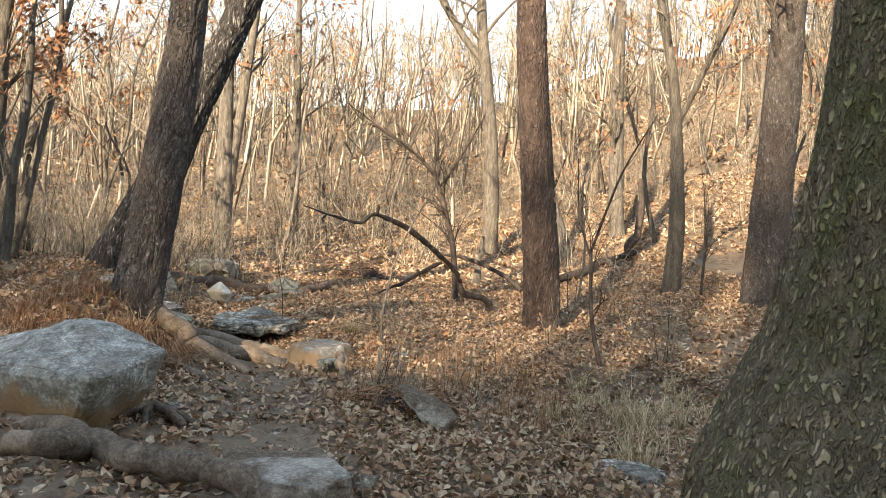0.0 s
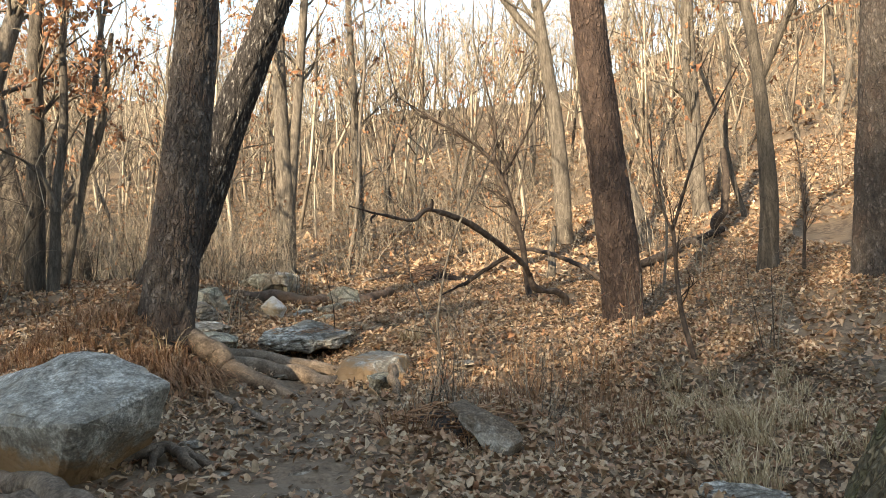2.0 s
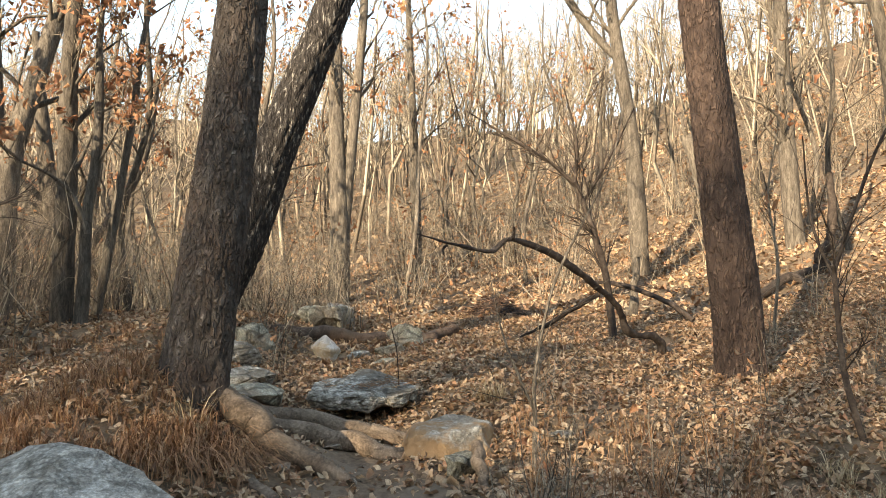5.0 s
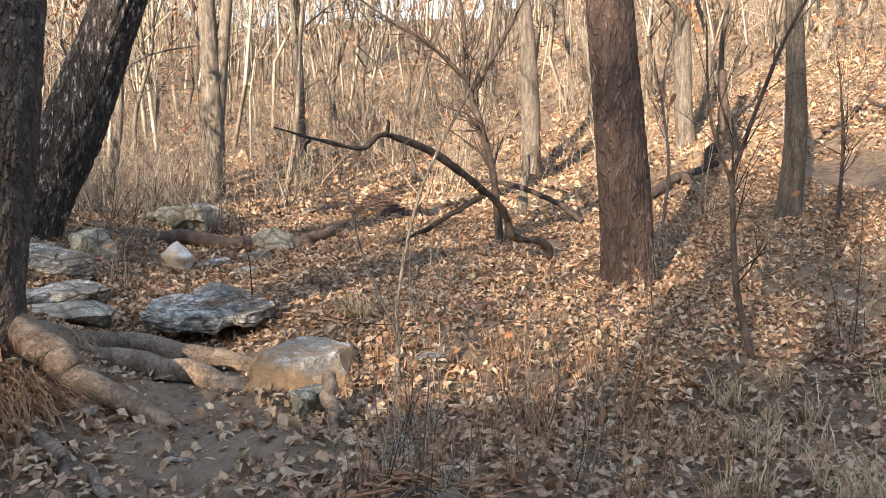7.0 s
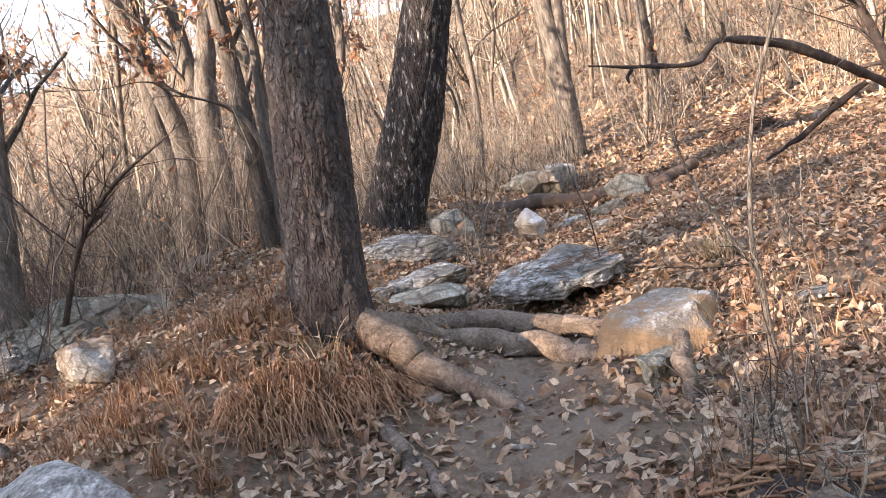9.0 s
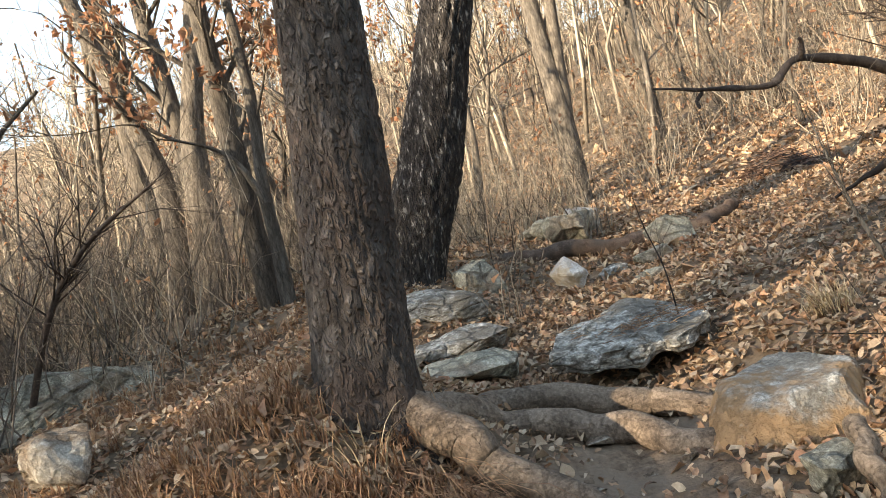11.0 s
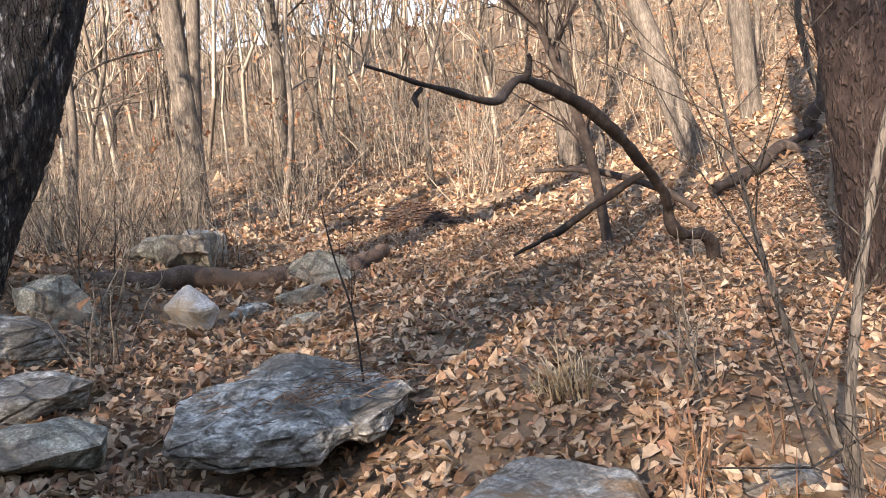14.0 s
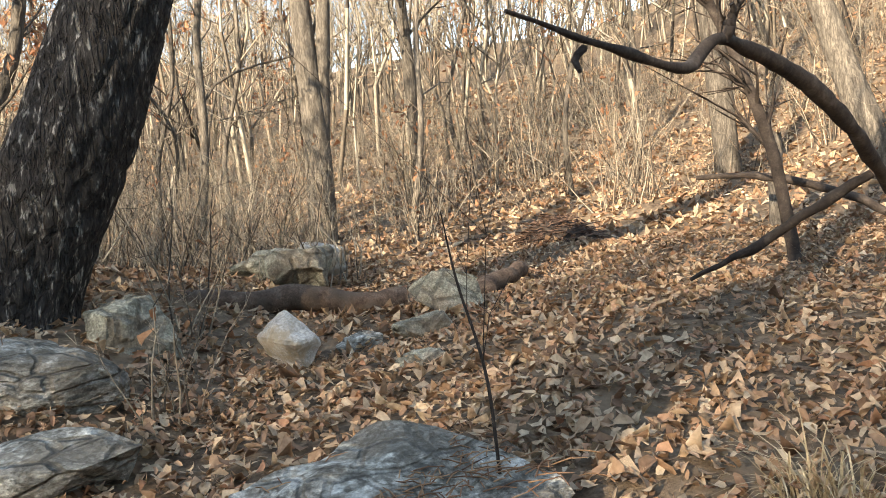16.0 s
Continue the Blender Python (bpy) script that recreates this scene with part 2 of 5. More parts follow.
STRAW = leafy("dry_grass", [(0.0, (0.3, 0.21, 0.12)), (0.5, (0.5, 0.38, 0.23)), (1.0, (0.68, 0.55, 0.36))], through_light=0.1)
NEEDLES = leafy("dead_needles", [(0.0, (0.06, 0.036, 0.026)), (0.5, (0.13, 0.075, 0.052)), (1.0, (0.22, 0.135, 0.092))], through_light=0)
# darker copy of the mixed twigs, with the shelf's shade put into the colour
TWIG_SHADE = leafy("shade_tinted_twigs", [(0.0, (0.045, 0.036, 0.03)), (0.5, (0.11, 0.088, 0.07)), (1.0, (0.22, 0.175, 0.135))], rough=0.9, through_light=0)
RUST = leafy("rusty_grass", [(0.0, (0.16, 0.08, 0.045)), (0.5, (0.33, 0.17, 0.09)), (1.0, (0.47, 0.29, 0.16))], through_light=0.1)


# ---- mesh tools ----
def lattice(i, j, k, seed):
    n = (i * 73856093) ^ (j * 19349663) ^ (k * 83492791) ^ (seed * 2654435)
    n = (n ^ (n >> 13)) * 1274126177
    return ((n ^ (n >> 16)) & 0xFFFF) / 65535.0 * 2 - 1


def smooth_noise(x, y, z=0.0, seed=1):
    """Value noise, -1 to 1, on arrays."""
    x, y, z = np.broadcast_arrays(np.asarray(x, float), np.asarray(y, float), np.asarray(z, float))
    i, j, k = (np.floor(v).astype(np.int64) for v in (x, y, z))
    u, v, w = x - i, y - j, z - k
    u, v, w = (a * a * (3 - 2 * a) for a in (u, v, w))
    out = 0
    for a in (0, 1):
        for b in (0, 1):
            for c in (0, 1):
                out = out + lattice(i + a, j + b, k + c, seed) * (u if a else 1 - u) * (v if b else 1 - v) * (w if c else 1 - w)
    return out


def layered(x, y, z=0.0, seed=1, octaves=3):
    out, amp = 0, 1.0
    for o in range(octaves):
        out = out + amp * smooth_noise(np.asarray(x) * 2 ** o, np.asarray(y) * 2 ** o, np.asarray(z) * 2 ** o, seed + o)
        amp *= 0.5
    return out


class Build:
    """Gathers vertices and faces for one mesh."""

    def __init__(self):
        self.v, self.f, self.n = [], [], 0

    def add(self, verts, faces):
        self.v.append(np.asarray(verts, float))
        self.f.extend(faces)
        self.n += len(verts)

    def grid(self, verts, rows, cols, wrap=False):
        """rows x cols vertices as quads; wrap joins the last column to the first."""
        r = np.arange(rows - 1)[:, None] * cols
        c = np.arange(cols if wrap else cols - 1)[None, :]
        c2 = (c + 1) % cols
        q = np.stack([r + c, r + c2, r + cols + c2, r + cols + c], -1).reshape(-1, 4) + self.n
        self.add(np.reshape(verts, (-1, 3)), q.tolist())

    def tube(self, pts, radii, sides=6, rough=0.0, seed=1, cap=True):
        pts = np.asarray(pts, float)
        radii = np.broadcast_to(np.asarray(radii, float), (len(pts),))
        tan = np.gradient(pts, axis=0)
        tan /= np.linalg.norm(tan, axis=1)[:, None] + 1e-9
        ref = np.array([0.0, 1.0, 0.0]) if abs(tan[0][1]) < 0.8 else np.array([1.0, 0.0, 0.0])
        a = np.cross(tan, ref)
        a /= np.linalg.norm(a, axis=1)[:, None] + 1e-9
        b = np.cross(a, tan)
        ang = np.linspace(0, 2 * np.pi, sides, endpoint=False)
        ring = np.cos(ang)[None, :, None] * a[:, None, :] + np.sin(ang)[None, :, None] * b[:, None, :]
        r = np.repeat(radii[:, None], sides, 1)
        p = pts[:, None, :] + ring * r[..., None]
        if rough:
            k = rough * layered(p[..., 0] * 4 / (radii.mean() * 10 + 0.3), p[..., 1] * 4 / (radii.mean() * 10 + 0.3), p[..., 2] * 2.5, seed, 3)
            p = pts[:, None, :] + ring * (r * (1 + k))[..., None]
        start = self.n
        self.grid(p, len(pts), sides, True)
        if cap:
            self.f.append(list(range(start, start + sides)))
            self.f.append(list(range(self.n - 1, self.n - 1 - sides, -1)))

    def spikes(self, p, q, r):
        """Many three-sided tapering twigs at once, from the points p to their tips q."""
        self.struts(p, q, r, None)

    def struts(self, p, q, r0, r1):
        """Many three-sided rods at once, from the points p to q; without r1 they end in a point."""
        p, q = np.atleast_2d(p).astype(float), np.atleast_2d(q).astype(float)
        n = len(p)
        d = q - p
        d = d / (np.linalg.norm(d, axis=1)[:, None] + 1e-9)
        ref = np.where(np.abs(d[:, 2:3]) < 0.8, np.array([[0.0, 0.0, 1.0]]), np.array([[1.0, 0.0, 0.0]]))
        a = np.cross(d, ref)
        a /= np.linalg.norm(a, axis=1)[:, None] + 1e-9
        c = np.cross(d, a)
        ring = np.stack([a * math.cos(w) + c * math.sin(w) for w in (0.3, 2.394, 4.489)], 1)
        r0 = np.broadcast_to(r0, (n,))[:, None, None]
        low = p[:, None] + ring * r0
        if r1 is None:
            v, k = np.concatenate([low, q[:, None]], 1), 4
            f = np.array([(0, 1, 3), (1, 2, 3), (2, 0, 3)])
        else:
            v, k = np.concatenate([low, q[:, None] + ring * np.broadcast_to(r1, (n,))[:, None, None]], 1), 6
            f = np.array([(0, 1, 4, 3), (1, 2, 5, 4), (2, 0, 3, 5)])
        f = (f[None] + (np.arange(n) * k)[:, None, None] + self.n).reshape(-1, f.shape[1])
        self.add(v.reshape(-1, 3), f.tolist())

    def mesh(self, name, material, smooth=True):
        me = bpy.data.meshes.new(name)
        me.from_pydata(np.concatenate(self.v).tolist() if self.v else [], [], self.f)
        if smooth:
            me.polygons.foreach_set("use_smooth", [True] * len(me.polygons))
        me.materials.append(material)
        me.update()
        return me


def part(name, build, material, parent=None, label="", smooth=True):
    ob = new(name, build.mesh(name, material, smooth))
    ob.parent = parent
    if label:
        tagged(ob, label)
    return ob


def thing(name, at, label, category, group="", kind=""):
    ob = new(name)
    ob.empty_display_size = 0.2
    ob.location = at
    return tagged(ob, label, category, group, kind)


def curve_through(pts, n):
    """Catmull-Rom line through pts, n points a stretch."""
    p = np.asarray(pts, float)
    p = np.vstack([2 * p[0] - p[1], p, 2 * p[-1] - p[-2]])
    out = []
    for i in range(1, len(p) - 2):
        for s in np.linspace(0, 1, n, endpoint=False):
            out.append(0.5 * (2 * p[i] + (p[i + 1] - p[i - 1]) * s + (2 * p[i - 1] - 5 * p[i] + 4 * p[i + 1] - p[i + 2]) * s ** 2 + (3 * p[i] - p[i - 1] - 3 * p[i + 1] + p[i + 2]) * s ** 3))
    out.append(p[-2])
    return np.array(out)


# ---- ground ----
def bump(x, y, cx, cy, rx, ry, h):
    return h * np.exp(-((x - cx) / rx) ** 2 - ((y - cy) / ry) ** 2)


def step(v, a, b):
    k = np.clip((v - a) / (b - a), 0.0, 1.0)
    return k * k * (3 - 2 * k)


def trail_x(y):
    """The line of the worn path: x at a given y."""
    return -0.5 - 0.0348 * np.clip(y, 0, 14) ** 1.714


def terrain(x, y):
    """Height of the ground."""
    x = np.asarray(x, float)
    y = np.asarray(y, float)
    d = x - trail_x(y)
    # rise along the path
    h = -0.05 + 0.1 * step(y, 5, 10) + 0.36 * step(y + 0.25 * x, 10, 11.8) + 0.2 * step(y, 12, 16) + 0.42 * step(y, 15.5, 23)
    # hollow at the near right, bank up to the far right
    h = h - 0.14 * step(x, -0.4, 1.6) * step(y, 13.5, 10.5) * step(y, -8, 3) - 0.12 * step(x, -1.5, 0.8) * step(y, 18, 13)
    h = h + 0.17 * np.maximum(x - 1.6, 0) * step(y, 11, 18) * step(x, 1.6, 5)
    # wooded hill behind
    q = np.maximum(y - 21 + 0.35 * np.clip(x, -30, 60), 0)
    q = np.where(q > 64, 64 + 22 * (1 - np.exp(-(q - 64) / 22)), q)
    h = h + 0.315 * q * q / (q + 9)
    # higher shelf on the left, falling away beyond it
    h = h + 0.62 * step(-x, 3.9, 6.2) * step(y, 8.2, 11.5) * step(y, 20.5, 15)
    h = h - 0.16 * np.maximum(-x - 12.5, 0) * step(-x, 12.5, 15) * step(y, 36, 15)
    # grassy bank round the oak and the path worn below it
    h = h + bump(x, y, -4.1, 9.4, 0.95, 1.5, 0.85) + bump(x, y, -3.9, 7.6, 0.9, 1.2, 0.18)
    h = h - 0.09 * np.exp(-(d / 0.7) ** 2) * step(y, -2, 2) * step(y, 12, 10.6)
    # far side of the valley on the left
    h = h + 0.13 * np.maximum(-x - 24, 0) * step(-x, 24, 34) * step(y, -30, 0)
    # unseen ridge behind, added to keep the sun off the near ground
    b = np.maximum(-y - 6, 0)
    h = h + 26.7 * step(b, 0, 47)
    return h


def ground_z(x, y):
    """Terrain with its unevenness, as the ground sheet has it."""
    x = np.asarray(x, float)
    y = np.asarray(y, float)
    near = step(np.hypot(x + 1, y - 11), 60, 20)
    d = np.exp(-((x - trail_x(y)) / 0.8) ** 2) * step(y, 12.5, 11)
    bumps = 0.07 * layered(x * 0.9, y * 0.9, 0.0, 3) + 0.02 * layered(x * 4, y * 4, 0.0, 8)
    worn = 0.05 * np.abs(layered(x * 2.2, y * 2.2, 0.0, 12)) + 0.016 * layered(x * 9, y * 9, 0.0, 15)
    far = 1.2 * layered(x * 0.06, y * 0.06, 0.0, 21) * (1 - near)
    return terrain(x, y) + near * (bumps * (1 - 0.7 * d) + worn * d) + far


def spaced(lo, hi, fine, reach):
    mid = np.arange(lo, hi, fine)
    grow = fine * np.cumsum(1.14 ** np.arange(80))
    grow = grow[grow < reach]
    return np.concatenate([lo - grow[::-1], mid, mid[-1] + grow])


gx, gy = spaced(-9, 6, 0.11, 420), spaced(2.5, 24, 0.11, 420)
X, Y = np.meshgrid(gx, gy)
b = Build()
b.grid(np.stack([X, Y, ground_z(X, Y)], -1), len(gy), len(gx))
ground = part("ground", b, SOIL)
tagged(ground, "worn brown earth path and hillside soil under fallen leaves", "ground", kind="structure")


px, py = np.meshgrid(np.arange(-4.6, 1.2, 0.05), np.arange(2.4, 12.4, 0.05))
worn_mask = np.exp(-((px - trail_x(py)) / 0.78) ** 4) * step(py, 11.3, 10.6)
worn_mask = np.maximum(worn_mask, np.exp(-((px + 2.4) / 1.3) ** 4 - ((py - 5.4) / 1.3) ** 4))
worn_mask = worn_mask + 0.3 * layered(px * 1.3, py * 1.3, 0.0, 44)
b = Build()
b.grid(np.stack([px, py, ground_z(px, py) + np.where(worn_mask > 0.5, 0.008, -0.03) + 0.006 * layered(px * 14, py * 14, 0.0, 45)], -1), px.shape[0], px.shape[1])
tagged(part("path", b, PATH_SOIL), "trodden bare brown earth of the footpath", "path", kind="structure")


# ---- fallen leaves ----
def leaf_template(rng):
    """One curled oak leaf, about 1 long: a midrib row and two wavy edges."""
    curl, bend, twist = rng.uniform(-0.9, 1.4), rng.uniform(-0.8, 1.0), rng.uniform(-0.6, 0.6)
    t = np.array([0, 0.26, 0.72, 1.0])
    wide = np.array([0.06, 0.2, 0.26, 0.09]) * rng.uniform(0.75, 1.35)
    rows = []
    for s in (-1, 0, 1):
        w = wide * (1 + rng.uniform(-0.38, 0.38, 4))
        y = s * w
        z = curl * (s * w) ** 2 * 3.2 + bend * (t - 0.5) ** 2 * 0.9 + twist * s * w * (t - 0.5)
        rows.append(np.stack([t - 0.5 + (s != 0) * rng.uniform(-0.09, 0.09, 4), y, z + rng.normal(0, 0.025, 4)], -1))
    return np.stack(rows, 1).reshape(-1, 3)


def leaf_faces():
    f = []
    for i in range(3):
        for j in range(2):
            a = i * 3 + j
            f.append((a, a + 1, a + 4, a + 3))
    return f


LEAF_FACES = np.array(leaf_faces())
rng = np.random.default_rng(4)
TEMPLATES = np.stack([leaf_template(rng) for _ in range(24)])
PLAIN = TEMPLATES.reshape(24, 4, 3, 3)[:, [0, 2, 3]].reshape(24, 9, 3)


def scatter_leaves(build, x, y, z, size, rng, tilt=0.34, plain=False):
    n = len(x)
    kinds = PLAIN if plain else TEMPLATES
    faces = LEAF_FACES[:4] if plain else LEAF_FACES
    tpl = kinds[rng.integers(0, len(kinds), n)] * size[:, None, None]
    yaw, rx, ry = rng.uniform(0, 2 * np.pi, n), rng.normal(0, tilt, n), rng.normal(0, tilt, n)
    c, s = np.cos(rx)[:, None], np.sin(rx)[:, None]
    v = np.stack([tpl[..., 0], tpl[..., 1] * c - tpl[..., 2] * s, tpl[..., 1] * s + tpl[..., 2] * c], -1)
    c, s = np.cos(ry)[:, None], np.sin(ry)[:, None]
    v = np.stack([v[..., 0] * c + v[..., 2] * s, v[..., 1], -v[..., 0] * s + v[..., 2] * c], -1)
    c, s = np.cos(yaw)[:, None], np.sin(yaw)[:, None]
    v = np.stack([v[..., 0] * c - v[..., 1] * s, v[..., 0] * s + v[..., 1] * c, v[..., 2]], -1)
    v = v + np.stack([x, y, z], -1)[:, None, :]
    f = (faces[None] + (np.arange(n) * kinds.shape[1])[:, None, None] + build.n).reshape(-1, 4)
    build.add(v.reshape(-1, 3), f.tolist())


def keep_off(x, y, rng):
    """How likely a leaf lies at x, y: few on the worn path and on the bare root steps."""
    d = x - trail_x(y)
    bare = np.exp(-((d - 0.05) / (0.6 + 0.3 * step(y, 7.5, 9.5))) ** 4) * step(y, 11.3, 10.5)
    bare = np.maximum(bare, np.exp(-((x + 2.2) / 1.1) ** 4 - ((y - 5.4) / 1.5) ** 4) * 0.75)
    return rng.uniform(0, 1, len(x)) > bare * (0.78 - 0.25 * smooth_noise(x * 1.7, y * 1.7, 0.0, 5))


def strew(name, x0, x1, y0, y1, density, lo, hi, seed, label, lift=0.025, plain=False):
    rng = np.random.default_rng(seed)
    n = int((x1 - x0) * (y1 - y0) * density)
    x, y = rng.uniform(x0, x1, n), rng.uniform(y0, y1, n)
    k = keep_off(x, y, rng) & (rng.uniform(0, 1, n) < 0.78 + 0.3 * smooth_noise(x * 0.8, y * 0.8, 0.0, 31))
    x, y = x[k], y[k]
    b = Build()
    scatter_leaves(b, x, y, ground_z(x, y) + rng.uniform(0.0, lift, len(x)) + 0.012, lo + (hi - lo) * rng.uniform(0, 1, len(x)) ** 1.6, rng, 0.46, plain)
    return tagged(part(name, b, LITTER), label, "fallen leaves", kind="stuff")


strew("fallen_leaves", -6.8, 3.8, 2.8, 13.5, 640, 0.04, 0.1, 1, "thick litter of curled dry brown oak leaves beside the path", 0.05)
strew("fallen_leaves", -12, -6.8, 7.5, 13.5, 170, 0.06, 0.14, 8, "brown leaves and twigs scattered over the shaded shelf", 0.04, True)
strew("fallen_leaves", -9, 6.5, 13.5, 21, 420, 0.042, 0.118, 2, "dry tan oak leaves covering the slope between the trees", 0.04, True)
strew("fallen_leaves", -13, 14, 21, 34, 60, 0.1, 0.22, 3, "sunlit carpet of dry leaves on the hillside", 0.05, True)
strew("fallen_leaves", -30, 36, 34, 60, 7, 0.2, 0.42, 6, "pale dry leaves far up the wooded hillside", 0.05, True)
strew("fallen_leaves", -10, 9, -5, 2.8, 60, 0.08, 0.16, 9, "dry brown leaves strewn over the lower path", 0.04, True)
strew("fallen_leaves", 3.8, 10, 2.8, 13.5, 90, 0.08, 0.16, 10, "dry brown leaves in the hollow beyond the mossy trunk", 0.04, True)
strew("fallen_leaves", -12, -6.8, 2.8, 7.5, 60, 0.08, 0.16, 11, "dry leaves on the shaded slope", 0.04, True)


# ---- trees ----
def limb(b, tw, p, d, length, r, level, rng, sides, up=0.25, leaves=None):
    """A bent branch that forks into thinner ones. Thick ones go to b, twigs to tw."""
    n = max(3, int(length / (0.55 if level < 2 else 0.4)) + 1)
    if level >= 2:
        n = 5 - level + 1
    pts, dirs = [np.array(p, float)], []
    d = np.array(d, float)
    seg = length / (n - 1)
    for i in range(n - 1):
        d = d + rng.normal(0, 0.16 + 0.06 * level, 3) + np.array([0, 0, up * 0.22])
        d /= np.linalg.norm(d)
        dirs.append(d)
        pts.append(pts[-1] + d * seg)
    r = max(r, 0.006)
    radii = np.linspace(r, r * (0.4 if level < 3 else 0.35), n)
    if level < 2:
        b.tube(pts, radii, sides, cap=False)
    else:
        tw.struts(pts[:-2], pts[1:-1], radii[:-2], radii[1:-1])
        tw.spikes(pts[-2], pts[-1], radii[-2])
    if level >= 3:
        if leaves is not None and rng.uniform() < leaves[1]:
            m = rng.integers(2, 6)
            q = np.array(pts)[rng.integers(1, n, m)] + rng.normal(0, 0.06, (m, 3))
            scatter_leaves(leaves[0], q[:, 0], q[:, 1], q[:, 2], rng.uniform(0.09, 0.16, m), rng, 1.0, True)
        return
    kids = {0: rng.integers(7, 11), 1: rng.integers(4, 7), 2: rng.integers(3, 5)}[level]
    for c in range(kids):
        s = rng.uniform(0.3, 1.0)
        i = min(int(s * (n - 1)), n - 2)
        q = pts[i] + (pts[i + 1] - pts[i]) * (s * (n - 1) - i)
        side = rng.normal(0, 1, 3)
        side -= dirs[i] * (side @ dirs[i])
        side /= np.linalg.norm(side) + 1e-6
        dd = dirs[i] * 0.75 + side * rng.uniform(0.5, 0.95) + np.array([0, 0, up])
        limb(b, tw, q, dd / np.linalg.norm(dd), length * rng.uniform(0.35, 0.6) * (1.15 - 0.45 * s), r * (1 - 0.6 * s) * rng.uniform(0.38, 0.6), level + 1, rng, max(3, sides - 2), up, leaves)


def bark_stem(b, pts, radii, sides, ring, furrow, seed, flare=0.0, flare_h=0.5, lobes=5, pitch=0.06):
    """A stem with real bark relief: plates split by furrows that run along it."""
    line = curve_through(pts, 12)
    length = np.concatenate([[0], np.cumsum(np.linalg.norm(np.diff(line, axis=0), axis=1))])
    n = max(4, int(length[-1] / ring))
    s = np.linspace(0, length[-1], n)
    c = np.stack([np.interp(s, length, line[:, k]) for k in range(3)], -1)
    r = np.interp(s / length[-1], np.linspace(0, 1, len(radii)), radii)
    ang = np.linspace(0, 2 * np.pi, sides, endpoint=False)
    A, S = np.meshgrid(ang, s)
    R = np.repeat(r[:, None], sides, 1)
    if flare:
        f = np.exp(-S / flare_h)
        R = R * (1 + flare * f * (0.75 + 0.35 * np.cos(lobes * A + seed)))
    m = max(6, int(round(2 * np.pi * r.mean() / pitch)))
    cx, cy = np.cos(A) * m / (2 * np.pi), np.sin(A) * m / (2 * np.pi)
    w = 0.5 * layered(cx * 0.7, cy * 0.7, S * 2.0, seed + 5)
    ridge = np.abs(smooth_noise(cx * 1.6 + w, cy * 1.6, S * (0.35 / pitch) + w, seed))
    plate = np.abs(smooth_noise(cx * 3.1, cy * 3.1, S * (0.9 / pitch), seed + 9))
    depth = np.minimum(ridge * 3.0, 1) * 0.75 + np.minimum(plate * 3, 1) * 0.25
    R = R + furrow * (depth - 0.7) + R * 0.05 * layered(cx * 0.2, cy * 0.2, S * 0.9, seed + 3)
    p = np.stack([c[:, None, 0] + R * np.cos(A), c[:, None, 1] + R * np.sin(A), np.repeat(c[:, 2:3], sides, 1)], -1)
    b.grid(p, n, sides, True)


def crown_on(pts, radii, rng, trunk, tw, start, count, length, leaves=None):
    """Limbs and twigs along the upper part of a stem."""
    line = curve_through(pts, 8)
    for i in range(count):
        s = rng.uniform(start, 1.0)
        k = min(int(s * (len(line) - 1)), len(line) - 2)
        d = line[k + 1] - line[k]
        d /= np.linalg.norm(d)
        a = rng.uniform(0, 2 * np.pi)
        dd = d * 0.7 + np.array([math.cos(a), math.sin(a), 0.25]) * rng.uniform(0.6, 1.0)
        r = np.interp(s, np.linspace(0, 1, len(radii)), radii)
        lb = Build()
        trunk.append(lb)
        limb(lb, tw, line[k], dd / np.linalg.norm(dd), length * rng.uniform(0.6, 1.2) * (1.2 - 0.6 * s), r * rng.uniform(0.22, 0.42), 1, rng, 5, 0.3, leaves)


def fine_tree(name, label, pts, radii, material, seed, furrow=0.015, sides=56, ring=0.045, flare=0.5, flare_h=0.35, lobes=5, start=0.55, count=8, length=2.2, leafy_share=0.0, forks=(), pitch=0.06):
    """A tree whose stem follows pts; forks: further stems from a point of it."""
    rng = np.random.default_rng(seed)
    root = thing(name, pts[0], label, "tree")
    base = np.array(pts[0], float)
    local = [np.array(p, float) - base for p in pts]
    sunk = [local[0] - np.array([0, 0, 0.35])] + local
    b, tw, lv = Build(), Build(), Build()
    bark_stem(b, sunk, [radii[0]] + list(radii), sides, ring, furrow, seed, flare, flare_h, lobes, pitch)
    lb = []
    give = (lv, leafy_share) if leafy_share else None
    crown_on(local, radii, rng, lb, tw, start, count, length, give)
    for fp, fr in forks:
        fl = [np.array(p, float) - base for p in fp]
        bark_stem(b, fl, list(fr), max(16, sides // 2), ring * 1.3, furrow * 0.7, seed + 7, pitch=pitch)
        crown_on(fl, fr, rng, lb, tw, 0.35, count, length * 0.8, give)
    part("trunk", b, material, root)
    for one in lb:
        part("limb", one, material, root)
    if tw.n:
        tagged(part("twig_cluster", tw, TWIG_MIX, root), kind="stuff")
    if lv.n:
        tagged(part("foliage", lv, HANGING, root, "withered brown leaves still hanging on"), kind="stuff")
    return root


def lift(x, y, z=None):
    return (x, y, float(terrain(x, y)) if z is None else z)


